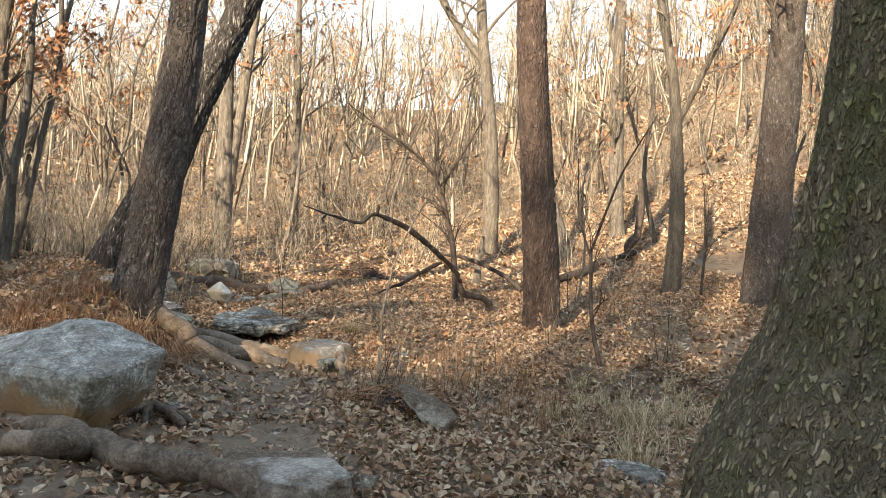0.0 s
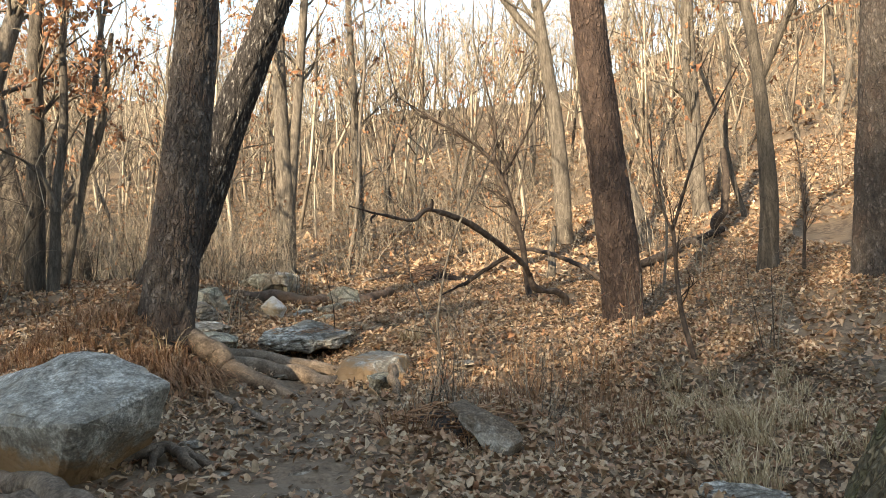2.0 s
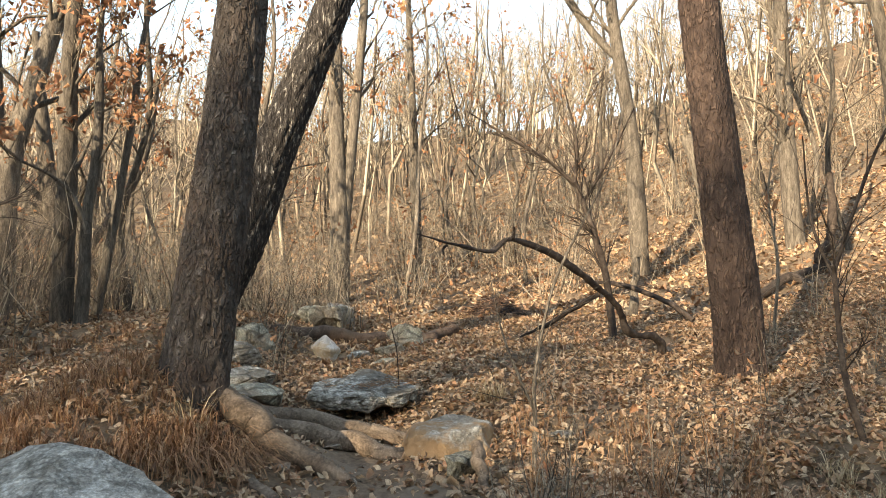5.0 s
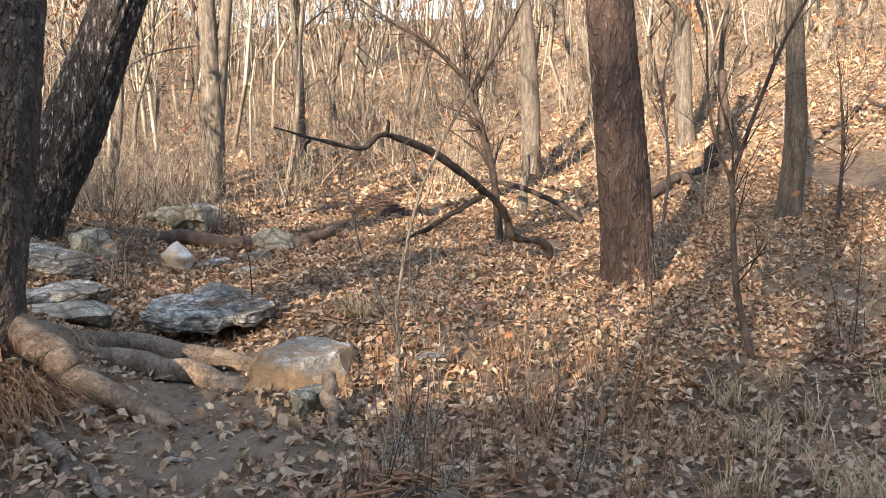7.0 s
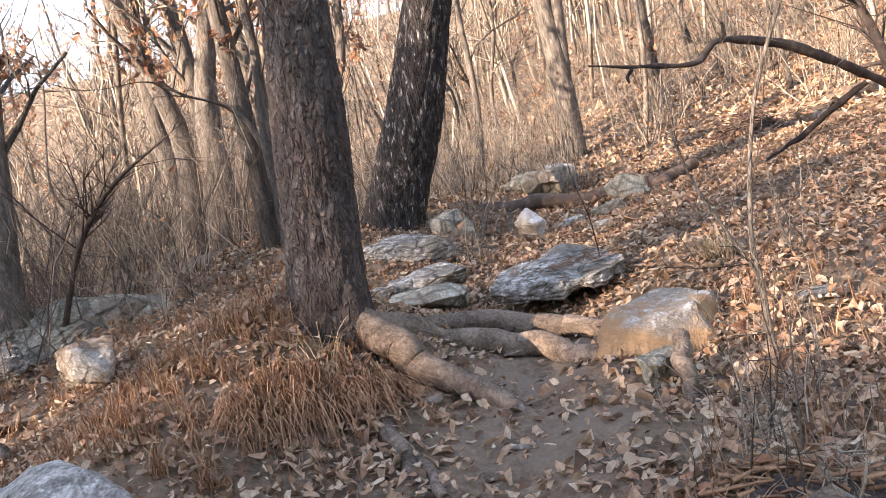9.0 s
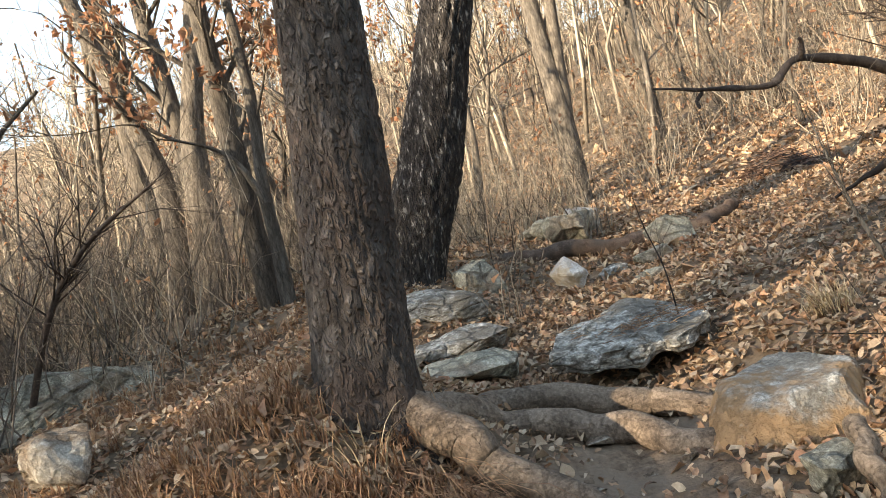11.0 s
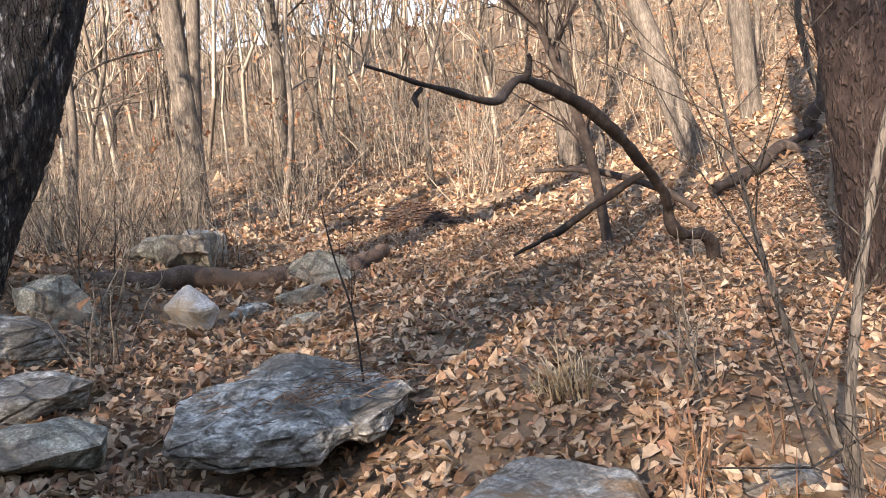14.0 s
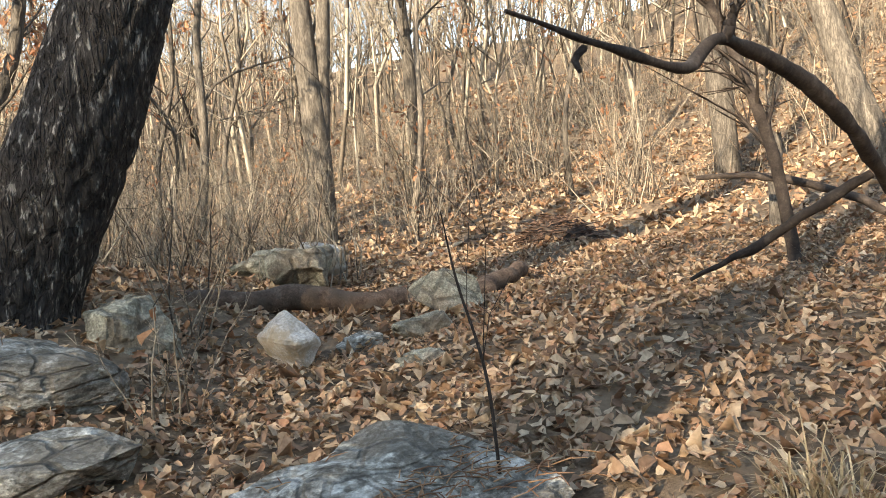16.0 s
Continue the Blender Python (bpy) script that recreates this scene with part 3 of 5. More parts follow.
fine_tree("oak_tree", "tall grey-brown oak with plated bark standing on a grassy bank", [(-3.65, 9.5, 0.7), (-3.58, 9.55, 1.3), (-3.42, 9.65, 2.9), (-3.29, 9.75, 4.6), (-3.05, 9.8, 8.5)], [0.275, 0.228, 0.208, 0.2, 0.14], BARK_OAK, 1, furrow=0.026, sides=130, ring=0.03, flare=0.7, flare_h=0.33, start=0.75, count=6, length=3)
fine_tree("oak_tree", "dark leaning oak with deeply furrowed bark", [(-5.85, 13.9, 1.0), (-5.65, 14.0, 1.5), (-5.28, 14.15, 2.35), (-4.73, 14.4, 3.95), (-3.85, 14.8, 6.5), (-3.0, 15.2, 9.5)], [0.42, 0.34, 0.3, 0.29, 0.27, 0.16], BARK_DARK, 2, furrow=0.045, sides=84, ring=0.045, flare=0.5, flare_h=0.3, start=0.7, count=7, length=3, pitch=0.09)
fine_tree("pine_tree", "straight red-barked pine rising from leaf litter", [(1.8, 14.2, 0.38), (1.74, 14.2, 1.56), (1.56, 14.23, 3.6), (1.38, 14.26, 5.73), (1.1, 14.3, 11)], [0.31, 0.275, 0.255, 0.225, 0.15], BARK_PINE, 3, furrow=0.03, sides=84, ring=0.04, flare=0.25, flare_h=0.3, lobes=6, start=0.85, count=6, length=2.5, pitch=0.07)
fine_tree("oak_tree", "huge mossy green-barked trunk flaring into its roots", [(2.4 + 0.012 * k, 3.58 + 0.006 * k, -0.25 + 0.35 * k) for k in range(17)], np.interp([-0.25 + 0.35 * k for k in range(17)], [0.28, 0.54, 0.8, 1.09, 1.37, 1.65, 2.13, 2.77, 5.5], [1.26, 1.19, 1.07, 0.92, 0.83, 0.77, 0.71, 0.66, 0.52]), BARK_MOSS, 4, furrow=0.045, sides=300, ring=0.03, flare=0.0, lobes=3, start=0.9, count=3, length=3, pitch=0.09)
fine_tree("oak_tree", "grey straight oak with ridged bark in the litter", [lift(6.1, 15.2), (6.25, 15.1, 4.1), (6.4, 15.1, 7.0), (6.6, 15.1, 10.5)], [0.36, 0.31, 0.27, 0.18], BARK_OAK, 5, furrow=0.03, sides=48, ring=0.08, flare=0.3, start=0.45, count=8, length=2.6)
fine_tree("young_oak", "slim grey forked oak with a few withered leaves", [lift(4.85, 16.9), (4.92, 16.9, 2.8), (4.75, 16.95, 5.5), (4.4, 17.05, 7.5), (4.2, 17, 9.5)], [0.17, 0.125, 0.11, 0.08, 0.04], BARK_GREY, 6, furrow=0.012, sides=28, ring=0.08, flare=0.7, start=0.35, count=7, length=1.8, leafy_share=0.25, forks=[([(4.8, 16.95, 4.6), (5.3, 16.8, 5.8), (5.9, 16.65, 7.3), (6.2, 16.5, 9)], (0.08, 0.07, 0.06, 0.03))])
fine_tree("oak_tree", "pale two-stemmed oak lit by the sun", [lift(-7.5, 26.5), (-7.45, 26.5, 3.2), (-7.56, 26.48, 7.4), (-7.6, 26.47, 11.1), (-7.7, 26.5, 14)], [0.3, 0.23, 0.2, 0.17, 0.1], BARK_GREY, 7, furrow=0.025, sides=36, ring=0.1, flare=0.5, start=0.35, count=10, length=3, leafy_share=0.4, forks=[([(-7.4, 26.55, 2.6), (-7.1, 26.6, 6.0), (-6.75, 26.7, 10), (-6.6, 26.8, 13)], (0.17, 0.16, 0.14, 0.08))])
fine_tree("oak_tree", "grey-trunked tree with a green mossy foot", [lift(-11, 16.3), (-10.91, 16.37, 3.8), (-10.5, 16.67, 5.85), (-10.05, 17.0, 8.1), (-9.8, 17.2, 11)], [0.26, 0.19, 0.17, 0.15, 0.08], BARK_GREY, 8, furrow=0.02, sides=36, ring=0.08, flare=0.6, start=0.4, count=9, length=2.6, leafy_share=0.55)
fine_tree("oak_tree", "grey curved trunk beside its mossy-footed neighbour", [lift(-12.2, 16.4), (-12.0, 16.6, 3.4), (-12.4, 16.4, 5.6), (-12.9, 16.2, 8.1), (-13, 16, 11)], [0.22, 0.18, 0.16, 0.14, 0.08], BARK_GREY, 9, furrow=0.02, sides=32, ring=0.09, flare=0.4, start=0.4, count=8, length=2.6, leafy_share=0.45)
fine_tree("oak_tree", "low-forking oak with spreading limbs", [lift(-12.8, 20.5), (-12.7, 20.6, 2.1), (-13.0, 20.4, 4.6), (-13.3, 20.3, 8)], [0.26, 0.22, 0.14, 0.08], BARK_GREY, 10, furrow=0.02, sides=32, ring=0.09, flare=0.4, start=0.35, count=9, length=2.6, leafy_share=0.6, forks=[([(-12.7, 20.6, 2.0), (-12.1, 21.0, 2.9), (-11.2, 21.6, 4.9), (-10.8, 21.8, 8)], (0.14, 0.13, 0.11, 0.06))])
fine_tree("oak_tree", "grey ridged trunk leaning away beside its mossy-footed neighbour", [(-11.59, 16.63, 1.39), (-11.46, 16.76, 3.09), (-11.49, 16.73, 5.10), (-11.54, 16.68, 6.99), (-11.48, 16.74, 8.65)], [0.21, 0.19, 0.17, 0.14, 0.09], BARK_GREY, 17, furrow=0.02, sides=32, ring=0.08, flare=0.4, start=0.4, count=9, length=2.2, leafy_share=0.3)
fine_tree("oak_tree", "brown-grey slanting trunk in the shaded thicket", [(-13.50, 17.54, 2.21), (-13.50, 17.53, 3.28), (-13.54, 17.50, 4.81), (-13.50, 17.54, 6.44), (-13.49, 17.54, 8.19), (-13.51, 17.53, 9.82)], [0.23, 0.2, 0.18, 0.16, 0.13, 0.08], BARK_GREY, 18, furrow=0.02, sides=32, ring=0.09, flare=0.3, start=0.4, count=10, length=2.4, leafy_share=0.3)
fine_tree("sapling", "thin wavy grey sapling with a long sweeping bough", [(-7.77, 14.02, 0.98), (-7.73, 14.05, 1.76), (-7.71, 14.07, 2.74), (-7.62, 14.14, 3.61), (-7.59, 14.16, 4.58), (-7.60, 14.16, 5.41), (-7.56, 14.19, 6.30)], [0.1, 0.085, 0.08, 0.075, 0.065, 0.05, 0.03], BARK_GREY, 11, furrow=0.008, sides=24, ring=0.07, flare=0.4, start=0.45, count=8, length=1.6, leafy_share=0.5, forks=[([(-7.53, 13.83, 2.45), (-7.69, 13.70, 2.98), (-7.89, 13.52, 3.27), (-8.20, 13.23, 3.48), (-8.52, 12.90, 3.77), (-8.94, 12.43, 3.78), (-9.37, 11.87, 3.87), (-9.74, 11.32, 3.91)], (0.05, 0.045, 0.04, 0.036, 0.03, 0.025, 0.02, 0.01))])
fine_tree("sapling", "slim grey stem standing behind the plated oak", [(-8.16, 14.99, 1.08), (-8.02, 15.10, 2.08), (-7.86, 15.22, 3.44), (-7.71, 15.33, 4.65), (-7.62, 15.39, 5.70), (-7.48, 15.49, 6.66)], [0.08, 0.075, 0.07, 0.06, 0.05, 0.03], BARK_GREY, 19, furrow=0.008, sides=20, ring=0.08, flare=0.4, start=0.4, count=7, length=1.6, leafy_share=0.4)
fine_tree("oak_tree", "thick grey trunk below the bank beside an outcrop", [(-9.33, 10.64, 1.33), (-9.28, 10.72, 1.94), (-9.23, 10.80, 2.56), (-9.15, 10.93, 3.57), (-8.99, 11.16, 4.91)], [0.17, 0.16, 0.155, 0.14, 0.1], BARK_GREY, 20, furrow=0.02, sides=32, ring=0.08, flare=0.3, start=0.6, count=7, length=2.0)
fine_tree("oak_tree", "dark slender tree bent over the slope", [lift(-8.2, 14.2), (-8.15, 14.2, 3.2), (-8.1, 14.2, 5.7), (-7.8, 14.3, 9)], [0.16, 0.13, 0.11, 0.06], BARK_GREY, 12, furrow=0.015, sides=28, ring=0.08, flare=0.4, start=0.35, count=9, length=2.2, leafy_share=0.5)
fine_tree("oak_tree", "tall pale oak forking high on the sunny slope", [lift(1.6, 27.5), (1.45, 27.6, 5.8), (1.05, 27.6, 9), (0.85, 27.6, 11), (0.8, 27.6, 15)], [0.27, 0.21, 0.18, 0.16, 0.08], BARK_GREY, 13, furrow=0.02, sides=32, ring=0.12, flare=0.4, start=0.45, count=9, length=3, leafy_share=0.15, forks=[([(1.1, 27.6, 8.6), (0.3, 27.8, 9.6), (-0.8, 28, 11.5), (-1.6, 28, 14)], (0.16, 0.15, 0.13, 0.07))])
fine_tree("dead_tree", "broken leaning grey trunk without limbs", [lift(3.75, 24.6), (3.36, 24.79, 3.2), (2.97, 24.93, 4.8), (2.7, 25, 5.7)], [0.3, 0.25, 0.23, 0.2], BARK_GREY, 14, furrow=0.03, sides=32, ring=0.1, flare=0.4, start=0.8, count=2, length=1.2)
fine_tree("oak_tree", "grey trunk on the upper slope", [lift(5.7, 26.3), (5.6, 26.3, 4.2), (5.5, 26.3, 8), (5.5, 26.3, 13)], [0.24, 0.2, 0.17, 0.09], BARK_GREY, 15, furrow=0.02, sides=28, ring=0.12, flare=0.4, start=0.4, count=9, length=3, leafy_share=0.15)
fine_tree("oak_tree", "slim upright tree in the thicket", [lift(-6.0, 31.4), (-6.1, 31.3, 7.3), (-6.25, 31.3, 11.8), (-6.3, 31.3, 15)], [0.18, 0.13, 0.11, 0.05], BARK_GREY, 16, furrow=0.015, sides=20, ring=0.15, start=0.3, count=10, length=3)


# ---- stones ----
def stone(name, label, at, size, turn, material, seed, points=15, rough=0.05, tilt=(0, 0), cuts=3, layers=0.0, corners=None):
    """A broken stone: a hull of scattered points with worn edges and a pitted face."""
    rng = np.random.default_rng(seed)
    bm = bmesh.new()
    if corners:
        for v in corners:
            bm.verts.new(Vector(v) - Vector(at))
        size, sized = [max(c[k] for c in corners) - min(c[k] for c in corners) for k in range(3)], (1, 1, 1)
    else:
        sized = size
        for _ in range(points):
            v = rng.normal(0, 1, 3)
            v /= np.max(np.abs(v)) ** 0.75 * np.linalg.norm(v) ** 0.25
            bm.verts.new(Vector((v[0] * 0.5, v[1] * 0.5, v[2] * 0.5)))
    bmesh.ops.convex_hull(bm, input=bm.verts)
    bmesh.ops.delete(bm, geom=[v for v in bm.verts if not v.link_faces], context="VERTS")
    for v in bm.verts:
        v.co = Vector((v.co.x * sized[0], v.co.y * sized[1], v.co.z * sized[2]))
    bmesh.ops.bevel(bm, geom=list(bm.edges), offset=min(size) * 0.05, segments=1, affect="EDGES", clamp_overlap=True)
    bmesh.ops.triangulate(bm, faces=bm.faces)
    for _ in range(cuts):
        long = [e for e in bm.edges if e.calc_length() > max(size) * 0.075]
        if long:
            bmesh.ops.subdivide_edges(bm, edges=long, cuts=1, use_grid_fill=False)
            bmesh.ops.triangulate(bm, faces=[f for f in bm.faces if len(f.verts) > 3])
    co = np.array([v.co[:] for v in bm.verts])
    k = 3.0 / max(size)
    d = (layered(co[:, 0] * k, co[:, 1] * k, co[:, 2] * k, seed, 4) - 0.9 * np.abs(layered(co[:, 0] * k * 1.3, co[:, 1] * k * 1.3, co[:, 2] * k * 1.3, seed + 31, 3))) * rough * max(size)
    if layers:
        d = d + layers * np.abs(smooth_noise(co[:, 0] * 1.5, co[:, 1] * 1.5, co[:, 2] * 26, seed + 4))
    bm.normal_update()
    for v, a in zip(bm.verts, d):
        v.co += v.normal * float(a)
    me = bpy.data.meshes.new(name)
    bm.to_mesh(me)
    bm.free()
    me.materials.append(material)
    ob = new(name, me)
    ob.matrix_world = pose(*at, tilt[0], tilt[1], turn)
    return tagged(ob, label, "stone")


stone("boulder", "big pale grey boulder with an orange earthy underside by the path", (-3.1, 6.5, 0.0), (1, 1, 1), 0, ROCK_EARTH, 41, rough=0.018, cuts=5, layers=0.02, corners=[(-2.25, 6.57, 0.57), (-2.5, 6.75, 0.66), (-2.96, 6.78, 0.77), (-3.85, 6.9, 0.6), (-4.4, 6.7, 0.42), (-4.1, 6.4, 0.4), (-3.5, 6.2, 0.44), (-2.5, 5.78, 0.42), (-2.32, 6.58, 0.25), (-2.55, 6.0, 0.2), (-2.62, 6.35, -0.1), (-2.8, 6.1, -0.1), (-3.6, 6.55, -0.1), (-4.4, 6.9, -0.1), (-3.9, 7.2, -0.1), (-2.6, 7.0, -0.1)])
stone("stone_slab", "broad lichened grey slab jutting over a dark hollow", (-2.75, 11.7, 0.45), (1, 1, 1), 0, ROCK, 42, rough=0.045, cuts=6, layers=0.06, corners=[(-3.2, 11.15, 0.49), (-2.75, 11.1, 0.47), (-2.28, 11.35, 0.43), (-2.06, 11.75, 0.48), (-2.35, 12.15, 0.56), (-2.95, 12.15, 0.6), (-3.3, 11.65, 0.55), (-3.18, 11.2, 0.32), (-2.7, 11.16, 0.32), (-2.3, 11.42, 0.29), (-2.15, 11.9, 0.27), (-2.5, 12.3, 0.3), (-3.25, 12.0, 0.3)])
stone("rock", "earthy brown rock with a white lichen face", (-1.5, 10.5, 0.1), (1, 1, 1), 0, ROCK_FOOT, 43, rough=0.025, cuts=4, corners=[(-1.92, 10.3, 0.2), (-1.62, 10.2, 0.25), (-1.25, 10.42, 0.29), (-1.2, 10.8, 0.3), (-1.65, 11.0, 0.34), (-1.96, 10.7, 0.28), (-2.0, 10.15, 0.0), (-1.5, 10.0, -0.08), (-1.1, 10.3, 0.0), (-1.1, 10.9, 0.05), (-2.0, 10.9, 0.1)])
stone("rock", "flat greenish-grey stone beside the roots", (-3.95, 11.3, 0.4), (0.85, 0.6, 0.34), 8, ROCK_GREEN, 44, rough=0.03)
stone("rock", "flat pale lichened stone among leaves", (-4.4, 12.2, 0.52), (0.95, 0.65, 0.3), 20, ROCK, 45, rough=0.03)
stone("rock", "dark layered grey rock near the leaning oak", (-5.1, 12.95, 0.75), (1.25, 0.85, 0.48), 12, ROCK, 46, rough=0.04, layers=0.03)
stone("rock", "rounded grey-green rock under bare twigs", (-4.95, 14.0, 0.88), (0.62, 0.5, 0.48), 40, ROCK_GREEN, 47, rough=0.05)
stone("quartz_rock", "sharp white quartz rock sitting in leaves", (-3.97, 14.1, 0.76), (0.58, 0.36, 0.42), -30, ROCK_WHITE, 48, points=10, rough=0.03, tilt=(0, 24))
stone("rock", "yellowish pale rock beside the fallen log", (-3.12, 15.6, 0.78), (0.72, 0.5, 0.5), -25, ROCK_GREEN, 49, points=12, rough=0.03, tilt=(0, 18))
stone("rock", "small dark grey stone below the log", (-3.2, 15.1, 0.62), (0.5, 0.36, 0.3), 10, ROCK_GREEN, 50)
stone("rock", "striped dark grey stone half buried", (-3.55, 14.75, 0.56), (0.48, 0.32, 0.24), -10, ROCK, 51, layers=0.02)
stone("rock", "small greenish stone in the litter", (-3.08, 14.2, 0.5), (0.4, 0.3, 0.22), 25, ROCK_GREEN, 52)
stone("rock", "broad mossy grey rock behind the log", (-5.2, 17.5, 1.02), (1.3, 0.8, 0.62), 8, ROCK_GREEN, 53, rough=0.05)
stone("quartz_rock", "white pointed rock at the thicket's edge", (-5.0, 18.4, 1.05), (0.65, 0.45, 0.62), 30, ROCK_WHITE, 54, points=10, rough=0.03)
stone("rock", "tilted grey-brown stone beside a brush heap", (-0.1, 7.4, 0.04), (0.75, 0.3, 0.3), -38, ROCK_SOIL, 55, tilt=(12, 20), rough=0.03)
stone("rock", "flat trodden brown stone set in the path", (-1.03, 5.51, -0.06), (1, 1, 1), 0, ROCK_SOIL, 56, rough=0.02, cuts=4, corners=[(-1.44, 5.57, 0.02), (-0.81, 5.73, 0.03), (-0.51, 5.10, 0.02), (-0.67, 4.85, 0.00), (-1.01, 4.94, 0.00), (-1.37, 5.28, 0.00), (-1.44, 5.62, -0.23), (-0.81, 5.81, -0.22), (-0.46, 5.10, -0.23), (-0.64, 4.81, -0.25), (-1.01, 4.89, -0.25), (-1.42, 5.28, -0.25)])
stone("rock", "small grey-brown stone beside a flat one in the path", (-0.46, 5.30, -0.10), (0.24, 0.2, 0.16), 20, ROCK_SOIL, 66)
stone("rock", "grey slab lying at the mossy trunk's foot", (1.55, 6.6, -0.24), (0.75, 0.32, 0.22), -30, ROCK, 57, rough=0.03)
stone("rock", "small worn stone sunk in the path", (-1.35, 8.35, -0.06), (0.42, 0.3, 0.22), 15, ROCK_SOIL, 58)
stone("rock", "small worn stone sunk in the path", (-1.55, 7.6, -0.1), (0.36, 0.24, 0.16), 50, ROCK_SOIL, 59)
stone("rock", "thin stone split beside the trail", (-1.3, 9.55, 0.05), (0.35, 0.22, 0.36), 60, ROCK_GREEN, 60)
stone("rock", "brown angular stone on the bank below an outcrop", (-6.7, 9.65, 0.55), (0.72, 0.6, 0.62), 20, ROCK_SOIL, 61)
stone("rock", "long layered mossy outcrop on the shelf", (-9.0, 11.1, 0.7), (2.6, 0.95, 0.78), 56, ROCK_GREEN, 62, layers=0.09, rough=0.03, points=22, cuts=4)
stone("rock", "grey stone lying against a layered outcrop", (-8.9, 10.1, 0.6), (0.6, 0.5, 0.5), 10, ROCK, 65)
stone("rock", "dark stone on the side path", (-6.6, 8.5, 0.2), (0.3, 0.26, 0.24), 30, ROCK_SOIL, 67)
stone("rock", "worn step stone in the side path", (-7.2, 8.9, 0.18), (0.9, 0.45, 0.24), 60, ROCK_SOIL, 68)
stone("rock", "grey stone slab in the leaves", (-0.75, 11.0, 0.1), (0.8, 0.45, 0.2), -20, ROCK, 63, rough=0.03)
stone("rock", "pale flat stone under leaves", (-4.7, 11.55, 0.5), (0.6, 0.4, 0.2), 0, ROCK, 64)
prng = np.random.default_rng(77)
for i in range(70):
    y = prng.uniform(4.6, 12.6)
    x = trail_x(y) + prng.normal(0.1, 0.6)
    s = prng.uniform(0.05, 0.16)
    stone("pebble", "small brown stone lying on the path", (x, y, float(ground_z(x, y)) + s * 0.12), (s * 1.5, s, s * 0.7), prng.uniform(0, 180), ROCK_SOIL, 100 + i, points=10, cuts=1)["group"] = "small stones on the path"


def debris(name, label, at, rx, ry, seed, count):
    """Loose needles and twigs strewn on a stone."""
    rng = np.random.default_rng(seed)
    b = Build()
    for i in range(count):
        x, y = rng.normal(0, rx * 0.5), rng.normal(0, ry * 0.5)
        a, ln = rng.uniform(0, np.pi), rng.uniform(0.04, 0.16)
        dx, dy = math.cos(a) * ln, math.sin(a) * ln
        z = 0.09 * y + rng.uniform(0, 0.015)
        b.tube([(x, y, z), (x + dx * 0.5, y + dy * 0.5, z + 0.09 * dy * 0.5 + rng.uniform(0, 0.012)), (x + dx, y + dy, z + 0.09 * dy)], [0.003, 0.003, 0.0015], 3, cap=False)
    ob = part(name, b, RUST)
    ob.location = at
    return tagged(ob, label, "twigs", kind="stuff")


debris("twig_litter", "dark needles and twigs lying on the slab", (-2.62, 11.75, 0.53), 0.5, 0.45, 7, 260)


# ---- roots, logs, dead branches ----
def woody(name, label, category, lines, material, sides=14, rough=0.26, seed=1, n=14):
    """One thing of bent woody pieces; each line: points and radii, the first is the main one."""
    root = None
    for i, (pts, radii) in enumerate(lines):
        line = curve_through(pts, n)
        r = np.interp(np.linspace(0, 1, len(line)), np.linspace(0, 1, len(radii)), radii)
        wob = np.stack([layered(np.linspace(0, len(pts) * 1.5, len(line)), k * 7.3, seed, seed + k, 2) for k in range(3)], -1)
        line = line + wob * r[:, None] * 0.5
        b = Build()
        b.tube(line, r, sides if i == 0 else max(5, sides // 2), rough, seed + i)
        if i == 0:
            root = part(name, b, material)
            tagged(root, label, category)
        else:
            part("side_branch", b, material, root)
    return root


woody("tree_root", "thick worn grey-brown root crossing the path", "root", [([(-3.6, 9.5, 0.66), (-3.3, 9.46, 0.58), (-2.98, 9.4, 0.38), (-2.55, 9.32, 0.15), (-2.1, 9.25, 0.0)], [0.14, 0.125, 0.11, 0.09, 0.04])], BARK_ROOT, 18, 0.13, seed=3)
woody("tree_root", "smooth long root forming a step in the path", "root", [([(-3.5, 9.8, 0.55), (-3.2, 10.2, 0.3), (-2.6, 10.42, 0.12), (-1.95, 10.3, 0.02), (-1.6, 10.15, -0.05)], [0.13, 0.11, 0.1, 0.085, 0.05])], BARK_ROOT, 18, 0.13, seed=5)
woody("tree_root", "upper root lying below the stone slab", "root", [([(-3.55, 9.85, 0.5), (-3.4, 10.5, 0.34), (-2.8, 10.85, 0.2), (-2.2, 10.85, 0.12), (-1.8, 10.75, 0.02)], [0.12, 0.105, 0.1, 0.08, 0.04])], BARK_ROOT, 18, 0.13, seed=7)
woody("tree_root", "short root running along the path's edge", "root", [([(-2.95, 8.9, 0.2), (-2.7, 8.6, 0.12), (-2.4, 8.3, 0.03), (-2.2, 8.1, -0.04)], [0.06, 0.06, 0.055, 0.03])], BARK_ROOT, 12, seed=9)
woody("tree_root", "bare forked root below the boulder", "root", [([(-3.56, 6.30, 0.06), (-3.24, 6.42, 0.07), (-2.87, 6.36, 0.07), (-2.59, 6.53, 0.06), (-2.39, 6.87, 0.04), (-2.14, 6.55, 0.00), (-2.02, 6.72, -0.12)], [0.055, 0.055, 0.055, 0.055, 0.05, 0.04, 0.03]), ([(-2.45, 6.80, 0.04), (-2.36, 6.50, 0.00), (-2.42, 6.58, -0.12)], [0.035, 0.03, 0.025]), ([(-2.27, 6.82, 0.03), (-2.01, 6.68, -0.02), (-1.82, 6.81, -0.12)], [0.035, 0.03, 0.02])], BARK_ROOT, 16, 0.2, seed=11)
